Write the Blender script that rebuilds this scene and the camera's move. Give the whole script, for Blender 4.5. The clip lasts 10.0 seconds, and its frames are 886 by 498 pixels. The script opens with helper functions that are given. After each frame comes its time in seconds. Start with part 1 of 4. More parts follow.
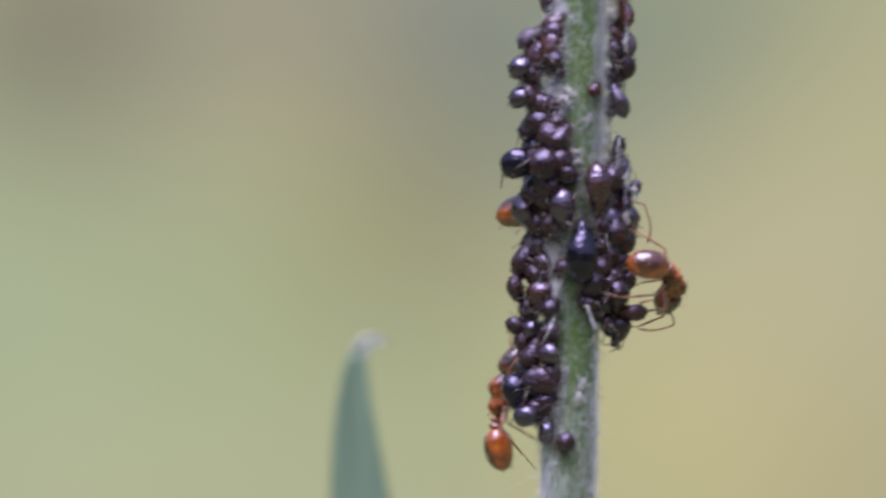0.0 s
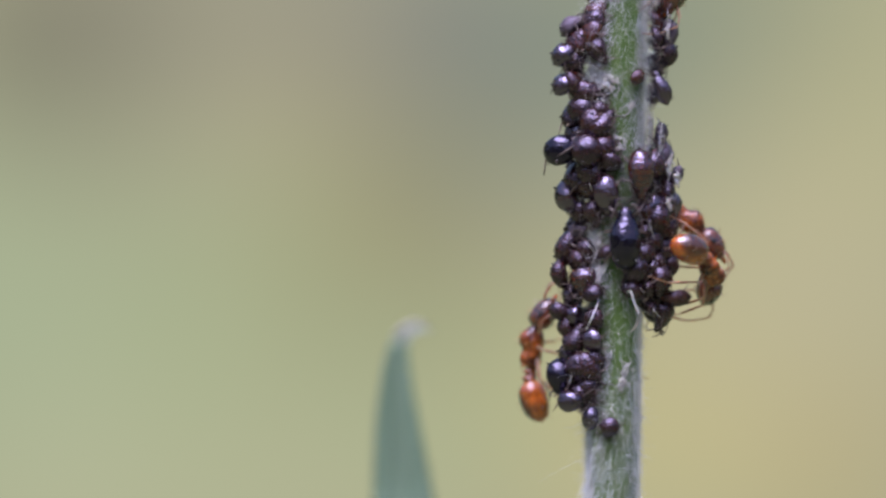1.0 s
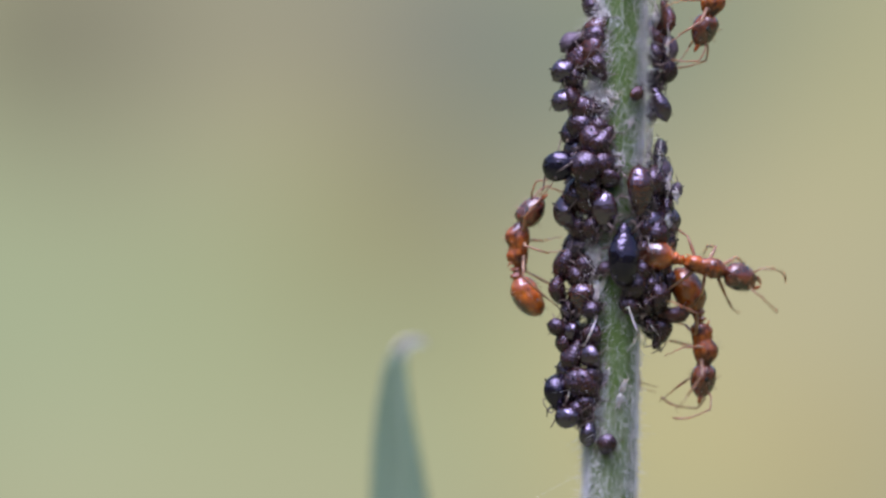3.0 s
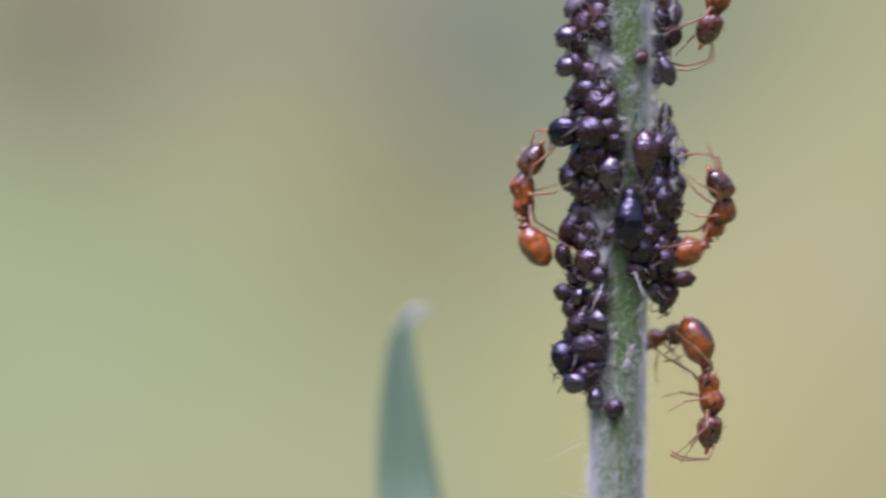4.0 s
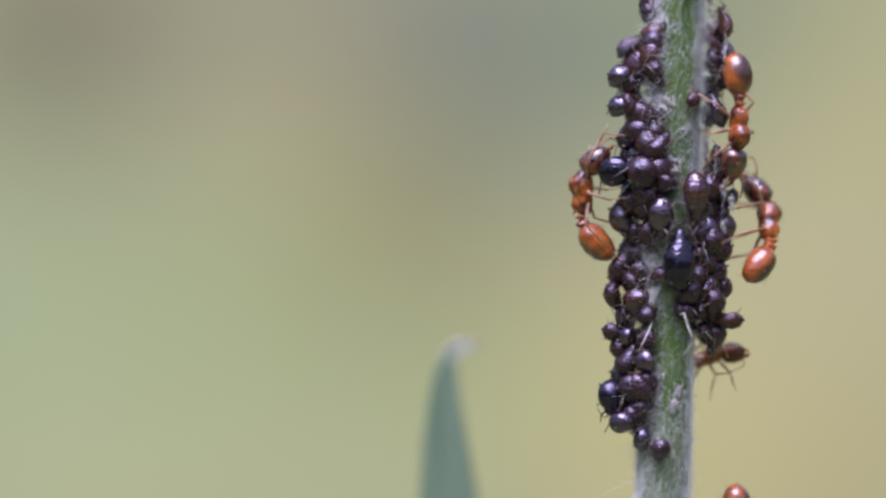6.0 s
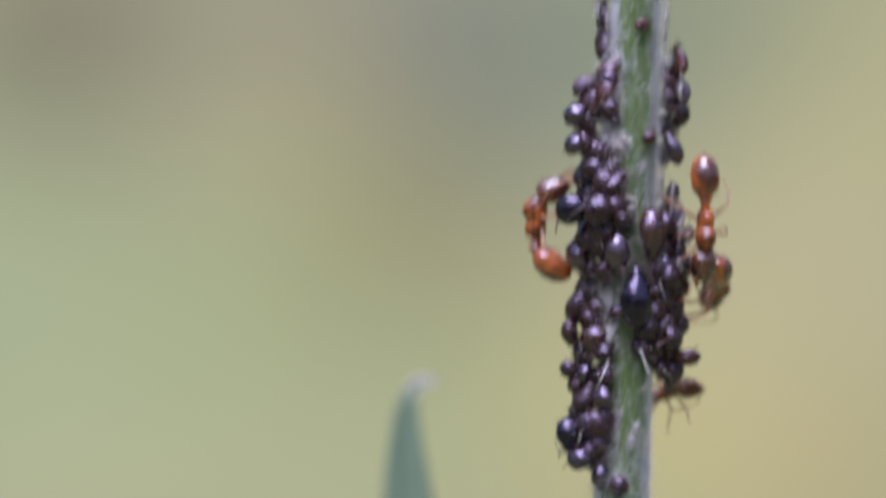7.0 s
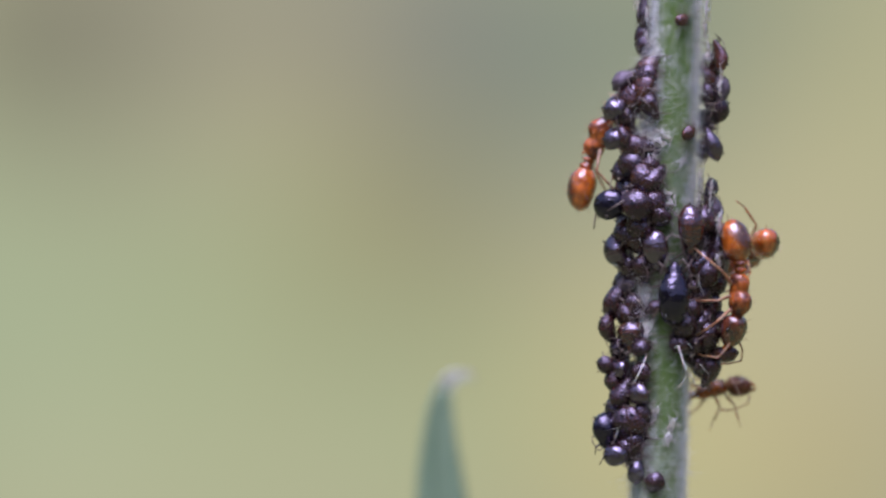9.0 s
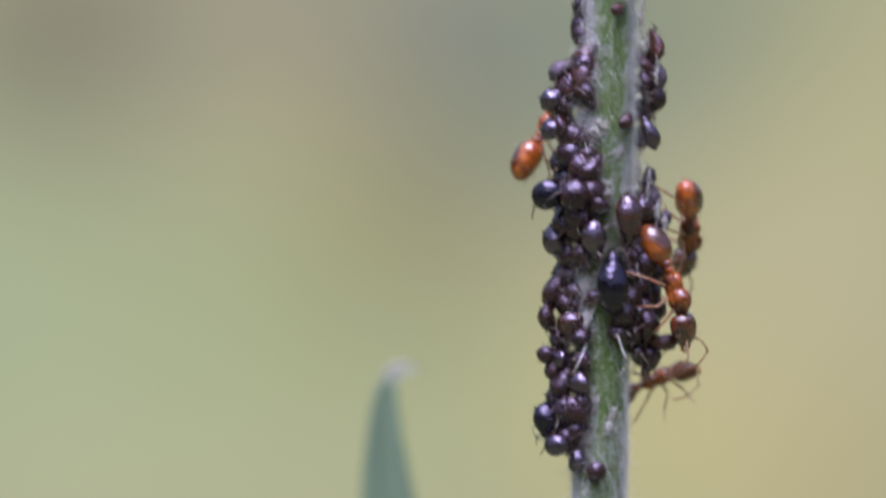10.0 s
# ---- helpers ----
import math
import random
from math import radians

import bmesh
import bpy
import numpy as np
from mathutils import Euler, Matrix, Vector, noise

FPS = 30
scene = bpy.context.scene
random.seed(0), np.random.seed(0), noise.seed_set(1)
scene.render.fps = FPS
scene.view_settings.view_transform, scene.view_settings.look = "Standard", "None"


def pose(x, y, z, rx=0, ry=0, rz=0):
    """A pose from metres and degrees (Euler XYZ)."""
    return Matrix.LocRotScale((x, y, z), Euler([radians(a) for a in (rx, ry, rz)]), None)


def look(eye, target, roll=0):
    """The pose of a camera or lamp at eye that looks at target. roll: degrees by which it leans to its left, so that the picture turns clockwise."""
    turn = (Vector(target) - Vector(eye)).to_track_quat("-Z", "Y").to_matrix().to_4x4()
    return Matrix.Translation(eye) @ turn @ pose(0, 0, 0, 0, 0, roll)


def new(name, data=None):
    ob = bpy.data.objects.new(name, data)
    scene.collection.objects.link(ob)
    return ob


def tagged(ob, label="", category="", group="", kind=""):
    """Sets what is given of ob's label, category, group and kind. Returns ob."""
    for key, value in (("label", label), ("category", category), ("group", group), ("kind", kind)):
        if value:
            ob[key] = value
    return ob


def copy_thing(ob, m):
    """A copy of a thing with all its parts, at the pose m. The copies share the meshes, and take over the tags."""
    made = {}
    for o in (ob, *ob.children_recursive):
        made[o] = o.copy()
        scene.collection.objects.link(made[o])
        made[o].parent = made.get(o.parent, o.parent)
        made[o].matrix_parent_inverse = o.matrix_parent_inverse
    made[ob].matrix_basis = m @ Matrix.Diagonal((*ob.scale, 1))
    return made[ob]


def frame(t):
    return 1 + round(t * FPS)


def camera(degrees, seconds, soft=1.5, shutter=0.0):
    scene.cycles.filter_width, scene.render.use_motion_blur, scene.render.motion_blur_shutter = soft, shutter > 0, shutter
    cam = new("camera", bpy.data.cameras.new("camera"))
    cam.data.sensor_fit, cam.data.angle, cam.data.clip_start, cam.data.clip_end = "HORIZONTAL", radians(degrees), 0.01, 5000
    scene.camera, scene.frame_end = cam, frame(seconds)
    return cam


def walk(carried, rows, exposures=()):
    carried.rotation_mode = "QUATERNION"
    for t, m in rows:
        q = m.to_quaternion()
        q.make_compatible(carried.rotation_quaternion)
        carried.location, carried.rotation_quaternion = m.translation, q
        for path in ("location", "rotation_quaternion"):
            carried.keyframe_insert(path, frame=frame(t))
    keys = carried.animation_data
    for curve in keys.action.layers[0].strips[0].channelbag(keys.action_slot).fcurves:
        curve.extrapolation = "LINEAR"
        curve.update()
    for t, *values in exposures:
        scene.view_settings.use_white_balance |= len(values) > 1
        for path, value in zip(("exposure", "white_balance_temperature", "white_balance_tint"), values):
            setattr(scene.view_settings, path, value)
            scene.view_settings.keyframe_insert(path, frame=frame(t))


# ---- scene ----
# One unit of the plan, U, is 0.02 mm; the plan's x runs to the right, y down, as the plant stands at rest.
U = 0.00002
HEIGHT = 0.30          # of the lens above the ground
REACH = 0.25           # from the lens to the stem
STILL = pose(0, -REACH, HEIGHT, 90, 0, 0)
cam = camera(7.18, 10.0, soft=2.6, shutter=0.7)
cam.data.dof.use_dof = True
cam.data.dof.focus_distance = REACH - 50 * U      # the skins nearest to the lens
cam.data.dof.aperture_fstop = 29
walk(cam, [(0, STILL), (10.0, STILL)])

# ---- world and light: a bright overcast day ----
SUN_UP, SUN_TURN = radians(71), radians(198)
world = bpy.data.worlds.new("overcast")
scene.world = world
world.use_nodes = True
sky = world.node_tree.nodes.new("ShaderNodeTexSky")
sky.sky_type = "NISHITA"
sky.sun_disc = False
sky.sun_elevation, sky.sun_rotation = SUN_UP, SUN_TURN
sky.dust_density, sky.ozone_density = 4.0, 2.0
world.node_tree.links.new(sky.outputs[0], world.node_tree.nodes["Background"].inputs[0])
world.node_tree.nodes["Background"].inputs[1].default_value = 0.15
sun = new("sun", bpy.data.lights.new("sun", "SUN"))
sun.data.energy, sun.data.angle, sun.data.color = 4.7, radians(46), (0.83, 0.80, 1.12)
sun_from = Vector((math.sin(SUN_TURN) * math.cos(SUN_UP), math.cos(SUN_TURN) * math.cos(SUN_UP), math.sin(SUN_UP)))
sun.matrix_basis = look(sun_from * 2, (0, 0, 0))
scene.view_settings.exposure = 0.3


# ---- materials ----
def linear(r, g, b):
    return tuple((c / 255 / 12.92) if c < 10 else ((c / 255 + 0.055) / 1.055) ** 2.4 for c in (r, g, b)) + (1.0,)


def shader(name):
    m = bpy.data.materials.new(name)
    m.use_nodes = True
    return m, m.node_tree.nodes, m.node_tree.links, m.node_tree.nodes["Principled BSDF"]


def ramp(nodes, *stops):
    r = nodes.new("ShaderNodeValToRGB")
    while len(r.color_ramp.elements) < len(stops):
        r.color_ramp.elements.new(0.5)
    for e, (p, c) in zip(r.color_ramp.elements, stops):
        e.position, e.color = p, (*c, 1.0)
    return r


def mottled(name, dark, light, scale, rough, stretch=(1, 1, 1), bump=0.2, bump_scale=None, spec=0.5, sss=0.0, coat=0.0, rough_spread=0.1, vary=0.0, trans=0.0, tint=(1, 1, 1)):
    """A surface of two tones, mottled at two scales, with fine relief. Lengths in the object's own metres."""
    m, n, l, b = shader(name)
    co = n.new("ShaderNodeTexCoord")
    mp = n.new("ShaderNodeMapping")
    mp.inputs["Scale"].default_value = stretch
    l.new(co.outputs["Object"], mp.inputs[0])
    big, fine = n.new("ShaderNodeTexNoise"), n.new("ShaderNodeTexNoise")
    big.inputs["Scale"].default_value, fine.inputs["Scale"].default_value = scale, bump_scale or scale * 6
    for k in (big, fine):
        l.new(mp.outputs[0], k.inputs["Vector"])
        k.inputs["Detail"].default_value = 4
    mixed = n.new("ShaderNodeMath")
    mixed.operation = "MULTIPLY_ADD"
    l.new(fine.outputs["Fac"], mixed.inputs[0])
    mixed.inputs[1].default_value = 0.45
    l.new(big.outputs["Fac"], mixed.inputs[2])
    r = ramp(n, (0.55, dark), (0.95, light))
    l.new(mixed.outputs[0], r.inputs[0])
    last = r.outputs[0]
    if vary:
        info, hsv, mr = n.new("ShaderNodeObjectInfo"), n.new("ShaderNodeHueSaturation"), n.new("ShaderNodeMapRange")
        l.new(info.outputs["Random"], mr.inputs[0])
        mr.inputs[3].default_value, mr.inputs[4].default_value = 1 - vary, 1 + vary
        l.new(mr.outputs[0], hsv.inputs["Value"])
        l.new(last, hsv.inputs["Color"])
        last = hsv.outputs[0]
    l.new(last, b.inputs["Base Color"])
    mr = n.new("ShaderNodeMapRange")
    l.new(fine.outputs["Fac"], mr.inputs[0])
    mr.inputs[3].default_value, mr.inputs[4].default_value = max(0.03, rough - rough_spread), rough + rough_spread
    l.new(mr.outputs[0], b.inputs["Roughness"])
    bp = n.new("ShaderNodeBump")
    bp.inputs["Strength"].default_value, bp.inputs["Distance"].default_value = bump, 0.5 / (bump_scale or scale * 6)
    l.new(fine.outputs["Fac"], bp.inputs["Height"])
    l.new(bp.outputs[0], b.inputs["Normal"])
    b.inputs["Specular IOR Level"].default_value = spec
    # the sky's bluish cast on the glints is put into this colour
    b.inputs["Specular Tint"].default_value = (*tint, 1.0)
    b.inputs["Coat Weight"].default_value = coat
    b.inputs["Coat Roughness"].default_value = 0.12
    b.inputs["Transmission Weight"].default_value = trans
    if sss:
        b.inputs["Subsurface Weight"].default_value = sss
        b.inputs["Subsurface Radius"].default_value = (1.0, 0.35, 0.1)
        b.inputs["Subsurface Scale"].default_value = 0.0004
    return m


def banded(name, dark, light, edge, bands, rough, sss=0.0, spec=0.5, coat=0.0, saddle=None, ridge=0.22, bump=0.45, ior=1.5, sheen=(0.74, 0.66, 1.0)):
    """Hard insect skin: segments across the body, darker at their rims, with a satin gloss. sheen colours the glints
    lavender, as bluish sky would.
    """
    m, n, l, b = shader(name)
    co = n.new("ShaderNodeTexCoord")
    sep = n.new("ShaderNodeSeparateXYZ")
    l.new(co.outputs["Generated"], sep.inputs[0])
    wave = n.new("ShaderNodeTexWave")
    wave.bands_direction = "Z"
    wave.wave_profile = "SIN"
    wave.inputs["Scale"].default_value, wave.inputs["Distortion"].default_value = bands, 2.2
    wave.inputs["Detail"].default_value = 2.0
    l.new(co.outputs["Generated"], wave.inputs["Vector"])
    ns = n.new("ShaderNodeTexNoise")
    ns.inputs["Scale"].default_value, ns.inputs["Detail"].default_value = 5.0, 5.0
    l.new(co.outputs["Generated"], ns.inputs["Vector"])
    r = ramp(n, (0.3, dark), (0.7, light))
    l.new(ns.outputs["Fac"], r.inputs[0])
    rim = ramp(n, (0.0, (0, 0, 0)), (0.55, (0, 0, 0)), (1.0, (0.4, 0.4, 0.4)))
    l.new(wave.outputs["Fac"], rim.inputs[0])
    mx = n.new("ShaderNodeMix")
    mx.data_type = "RGBA"
    l.new(rim.outputs[0], mx.inputs[0])
    l.new(r.outputs[0], mx.inputs[6])
    mx.inputs[7].default_value = (*edge, 1)
    info, hsv, mr = n.new("ShaderNodeObjectInfo"), n.new("ShaderNodeHueSaturation"), n.new("ShaderNodeMapRange")
    l.new(info.outputs["Random"], mr.inputs[0])
    mr.inputs[3].default_value, mr.inputs[4].default_value = 0.7, 1.35
    l.new(mr.outputs[0], hsv.inputs["Value"])
    tone = mx.outputs[2]
    if saddle:      # a dark saddle across the back, behind the middle: pigment, and light through the belly imitated
        d = n.new("ShaderNodeVectorMath")
        d.operation = "DISTANCE"
        l.new(co.outputs["Generated"], d.inputs[0])
        d.inputs[1].default_value = (0.08, 0.5, 0.36)
        mr2 = n.new("ShaderNodeMapRange")
        mr2.interpolation_type = "SMOOTHSTEP"
        mr2.inputs[1].default_value, mr2.inputs[2].default_value = 0.28, 0.62
        mr2.inputs[3].default_value, mr2.inputs[4].default_value = 0.92, 0.0
        l.new(d.outputs["Value"], mr2.inputs[0])
        mx2 = n.new("ShaderNodeMix")
        mx2.data_type = "RGBA"
        l.new(mr2.outputs[0], mx2.inputs[0])
        l.new(tone, mx2.inputs[6])
        mx2.inputs[7].default_value = (*saddle, 1)
        tone = mx2.outputs[2]
    l.new(tone, hsv.inputs["Color"])
    l.new(hsv.outputs[0], b.inputs["Base Color"])
    fine = n.new("ShaderNodeTexNoise")
    fine.inputs["Scale"].default_value, fine.inputs["Detail"].default_value = 8.0, 2.5
    l.new(co.outputs["Generated"], fine.inputs["Vector"])
    rr = n.new("ShaderNodeMapRange")
    l.new(fine.outputs["Fac"], rr.inputs[0])
    rr.inputs[3].default_value, rr.inputs[4].default_value = rough * 0.6, rough * 1.5
    l.new(rr.outputs[0], b.inputs["Roughness"])
    crack = n.new("ShaderNodeTexVoronoi")
    crack.feature = "SMOOTH_F1"
    crack.inputs["Scale"].default_value = 15.0
    l.new(co.outputs["Generated"], crack.inputs["Vector"])
    both = n.new("ShaderNodeMath")
    both.operation = "MULTIPLY_ADD"
    l.new(crack.outputs["Distance"], both.inputs[0])
    both.inputs[1].default_value = -0.75
    l.new(fine.outputs["Fac"], both.inputs[2])
    add = n.new("ShaderNodeMath")
    add.operation = "MULTIPLY_ADD"
    l.new(wave.outputs["Fac"], add.inputs[0])
    add.inputs[1].default_value = ridge
    l.new(both.outputs[0], add.inputs[2])
    bp = n.new("ShaderNodeBump")
    bp.inputs["Strength"].default_value, bp.inputs["Distance"].default_value = bump, 0.00005
    l.new(add.outputs[0], bp.inputs["Height"])
    l.new(bp.outputs[0], b.inputs["Normal"])
    b.inputs["Specular IOR Level"].default_value = spec
    b.inputs["IOR"].default_value = ior
    # glints tinted by the skin itself, imitating a lavender sky's reflection
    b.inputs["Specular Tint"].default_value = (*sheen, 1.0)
    b.inputs["Coat Weight"].default_value, b.inputs["Coat Roughness"].default_value = coat, 0.2
    if sss:
        b.inputs["Subsurface Weight"].default_value = sss
        b.inputs["Subsurface Radius"].default_value = (1.0, 0.3, 0.08)
        b.inputs["Subsurface Scale"].default_value = 0.0005
    return m


STEM = mottled("downy_stem", (0.074, 0.132, 0.028), (0.15, 0.225, 0.063), 900, 0.6, (1, 1, 0.16), 0.4, 9000, sss=0.1)
HAIR = mottled("white_down", (0.58, 0.58, 0.59), (0.80, 0.79, 0.81), 2500, 0.45, bump=0.0, sss=0.2)
LEAF = mottled("glaucous_leaf", (0.105, 0.172, 0.11), (0.205, 0.282, 0.205), 500, 0.5, (1, 1, 0.08), 0.3, 5000)
LEAF_TIP = mottled("dry_leaf_tip", (0.36, 0.38, 0.35), (0.52, 0.53, 0.50), 900, 0.6)
BLACK = banded("black_aphid_skin", (0.003, 0.002, 0.005), (0.006, 0.004, 0.010), (0.003, 0.002, 0.004), 2.6, 0.11, spec=0.9, bump=0.36, ior=1.5)
SHINY = banded("glossy_dark_aphid_skin", (0.010, 0.0045, 0.005), (0.034, 0.012, 0.010), (0.006, 0.004, 0.005), 3.0, 0.15, sss=0.06, spec=1.0, bump=0.4, ior=1.85)
DARK = banded("dark_brown_aphid_skin", (0.011, 0.0045, 0.0045), (0.046, 0.0155, 0.010), (0.007, 0.004, 0.004), 3.0, 0.24, sss=0.06, spec=0.85, bump=0.45, ior=1.55)
BROWN = banded("red_brown_aphid_skin", (0.026, 0.009, 0.005), (0.095, 0.029, 0.011), (0.016, 0.007, 0.005), 3.0, 0.23, sss=0.25, spec=0.85, bump=0.45, ior=1.54)
AMBER = banded("amber_brown_aphid_skin", (0.018, 0.007, 0.005), (0.10, 0.030, 0.008), (0.012, 0.006, 0.006), 2.4, 0.18, sss=0.3, spec=1.0, bump=0.4, ior=1.66)
DULL = banded("dull_grey_brown_aphid_skin", (0.045, 0.030, 0.040), (0.13, 0.10, 0.13), (0.03, 0.02, 0.025), 3.2, 0.42, bump=0.3)
APHID_LEG = mottled("aphid_leg_skin", (0.035, 0.022, 0.022), (0.17, 0.12, 0.115), 4000, 0.3, vary=0.3, bump=0.1)
PALE_LEG = mottled("pale_leg_skin", (0.26, 0.19, 0.15), (0.46, 0.37, 0.30), 4000, 0.4)
HUSK = mottled("shed_skin_film", (0.42, 0.37, 0.38), (0.66, 0.61, 0.62), 3000, 0.5, bump=0.6, sss=0.2)
# on ants, tint and sheen put the sky's lavender into the glints
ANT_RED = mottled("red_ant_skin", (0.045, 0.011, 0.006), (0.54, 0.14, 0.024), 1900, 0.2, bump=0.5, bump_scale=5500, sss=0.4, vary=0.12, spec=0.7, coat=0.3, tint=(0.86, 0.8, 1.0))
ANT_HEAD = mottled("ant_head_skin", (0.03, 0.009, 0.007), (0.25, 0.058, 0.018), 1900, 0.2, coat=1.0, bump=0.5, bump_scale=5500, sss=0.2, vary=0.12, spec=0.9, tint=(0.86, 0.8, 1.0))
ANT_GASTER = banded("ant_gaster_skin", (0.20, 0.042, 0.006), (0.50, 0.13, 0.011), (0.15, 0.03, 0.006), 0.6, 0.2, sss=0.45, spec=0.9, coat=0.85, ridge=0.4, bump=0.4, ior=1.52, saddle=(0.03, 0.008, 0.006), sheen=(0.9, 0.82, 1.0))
ANT_LEG = mottled("ant_leg_skin", (0.20, 0.095, 0.055), (0.44, 0.25, 0.165), 5000, 0.32, sss=0.3, bump=0.1)
ANT_BROWN = mottled("brown_ant_skin", (0.07, 0.022, 0.014), (0.22, 0.07, 0.04), 1400, 0.35, bump=0.25, bump_scale=6000, sss=0.2)
EYE = mottled("black_eye", (0.004, 0.004, 0.004), (0.01, 0.01, 0.01), 9000, 0.15)
RING_GREEN = mottled("green_ring", (0.05, 0.075, 0.025), (0.15, 0.17, 0.07), 5, 0.8, (1, 1, 0.3), bump=0.5, bump_scale=70)
EARTH = mottled("meadow_earth", (0.05, 0.07, 0.022), (0.16, 0.17, 0.06), 3, 0.9, bump=0.6, bump_scale=60)


FAR = 1.6                               # the backdrop's distance behind the stem
FAR_U = U * (REACH + FAR) / REACH       # one unit of the plan, out there


def blots(blot):
    """Centre (x, z from the lens's axis), reach, colour."""
    blot(-700, -150, 700, (163, 175, 144), 0.9)
    blot(-350, 60, 500, (171, 174, 140), 0.8)
    blot(-650, -420, 420, (178, 181, 149), 0.8)
    blot(-250, -400, 420, (174, 178, 145), 0.8)
    blot(-480, 420, 520, (151, 148, 130), 0.9)
    blot(-740, 400, 300, (123, 123, 107), 0.95)
    blot(-660, 300, 220, (126, 123, 104), 0.6)
    blot(-430, 460, 200, (138, 137, 125), 0.6)
    blot(-200, 300, 330, (160, 153, 133), 0.7)
    blot(-250, 170, 240, (170, 163, 130), 0.6)
    blot(-20, 440, 330, (138, 138, 132), 0.85)
    blot(10, 170, 330, (144, 141, 119), 0.8)
    blot(150, 350, 400, (129, 137, 129), 0.85)
    blot(-60, -30, 280, (147, 144, 113), 0.75)
    blot(-190, 110, 220, (171, 168, 126), 0.6)
    blot(430, 400, 440, (139, 149, 129), 0.88)
    blot(720, 260, 400, (181, 179, 142), 0.8)
    blot(760, 440, 200, (160, 158, 130), 0.6)
    blot(640, -60, 480, (185, 178, 142), 0.85)
    blot(440, -320, 360, (196, 185, 133), 0.8)
    blot(720, -400, 300, (178, 163, 121), 0.8)
    blot(180, -280, 330, (182, 177, 135), 0.7)
    blot(30, -240, 190, (160, 178, 141), 0.8)
    blot(-360, -140, 200, (160, 168, 128), 0.6)
    blot(-440, 270, 280, (166, 166, 140), 0.65)
    blot(-230, 250, 200, (165, 159, 135), 0.5)
    blot(450, 390, 300, (136, 143, 128), 0.5)
    blot(620, -110, 420, (179, 176, 150), 0.55)
    blot(480, -330, 320, (184, 181, 142), 0.45)
    blot(-110, 40, 220, (148, 152, 120), 0.5)
    blot(-380, -60, 220, (160, 174, 140), 0.5)


def distance_material():
    """Far meadow, quite out of focus: soft blots of colour, in the backdrop's own metres (x across, z up)."""
    m, n, l, b = shader("far_meadow")
    co = n.new("ShaderNodeTexCoord")
    wob = n.new("ShaderNodeTexNoise")
    wob.inputs["Scale"].default_value, wob.inputs["Detail"].default_value = 14.0, 2.0
    l.new(co.outputs["Object"], wob.inputs["Vector"])
    shift = n.new("ShaderNodeVectorMath")
    shift.operation = "MULTIPLY_ADD"
    l.new(wob.outputs["Color"], shift.inputs[0])
    shift.inputs[1].default_value = (0.03, 0.0, 0.03)
    l.new(co.outputs["Object"], shift.inputs[2])
    last = None
    base = n.new("ShaderNodeRGB")
    base.outputs[0].default_value = linear(172, 171, 141)
    last = base.outputs[0]

    def blot(x, z, wide, colour, weight=1.0):
        nonlocal last
        d = n.new("ShaderNodeVectorMath")
        d.operation = "DISTANCE"
        l.new(shift.outputs[0], d.inputs[0])
        d.inputs[1].default_value = (x * FAR_U + 0.015, 0, z * FAR_U + 0.015)
        mr = n.new("ShaderNodeMapRange")
        mr.interpolation_type = "SMOOTHERSTEP"
        mr.inputs[1].default_value, mr.inputs[2].default_value = 0.0, wide * FAR_U
        mr.inputs[3].default_value, mr.inputs[4].default_value = weight, 0.0
        l.new(d.outputs["Value"], mr.inputs[0])
        mx = n.new("ShaderNodeMix")
        mx.data_type = "RGBA"
        l.new(mr.outputs[0], mx.inputs[0])
        l.new(last, mx.inputs[6])
        mx.inputs[7].default_value = linear(*[a + 1.15 * (c - a) for c, a in zip((colour[0] + 1, colour[1], colour[2]), (172, 171, 141))])
        last = mx.outputs[2]

    blots(blot)
    # the backdrop glows by itself: the meadow's daylight is put into its colours
    em = n.new("ShaderNodeEmission")
    l.new(last, em.inputs[0])
    em.inputs[1].default_value = 0.838
    l.new(em.outputs[0], n["Material Output"].inputs[0])
    return m


FAR_MEADOW = distance_material()


# ---- making ----
def part(name, bm, material, parent, label=""):
    me = bpy.data.meshes.new(name)
    for f in bm.faces:
        f.smooth = True
    bmesh.ops.recalc_face_normals(bm, faces=bm.faces[:])
    bm.to_mesh(me)
    bm.free()
    me.materials.append(material)
    ob = new(name, me)
    ob.parent = parent
    return tagged(ob, label)


def skin(bm, rings):
    """Faces between rings of points, closed at both ends."""
    rows = [[bm.verts.new(p) for p in ring] for ring in rings]
    for a, b in zip(rows, rows[1:]):
        for i in range(len(a)):
            j = (i + 1) % len(a)
            bm.faces.new((a[i], a[j], b[j], b[i]))
    bm.faces.new(rows[0][::-1])
    bm.faces.new(rows[-1])


def lump(bm, stations, seg=16, u=U, flat=1.0, wob=0.0, seed=0):
    """A rounded body along z; stations (z, half width in x, half depth in y, shift in x, shift in y). flat presses the +y side."""
    rnd = random.Random(seed)
    rings = []
    for z, a, b, ox, oy in stations:
        ring = []
        for i in range(seg):
            t = 2 * math.pi * i / seg
            s = math.sin(t)
            k = 1 + wob * (rnd.random() - 0.5)
            ring.append(Vector(((ox + a * math.cos(t) * k) * u, (oy + b * s * (flat if s > 0 else 1.0) * k) * u, z * u)))
        rings.append(ring)
    skin(bm, rings)


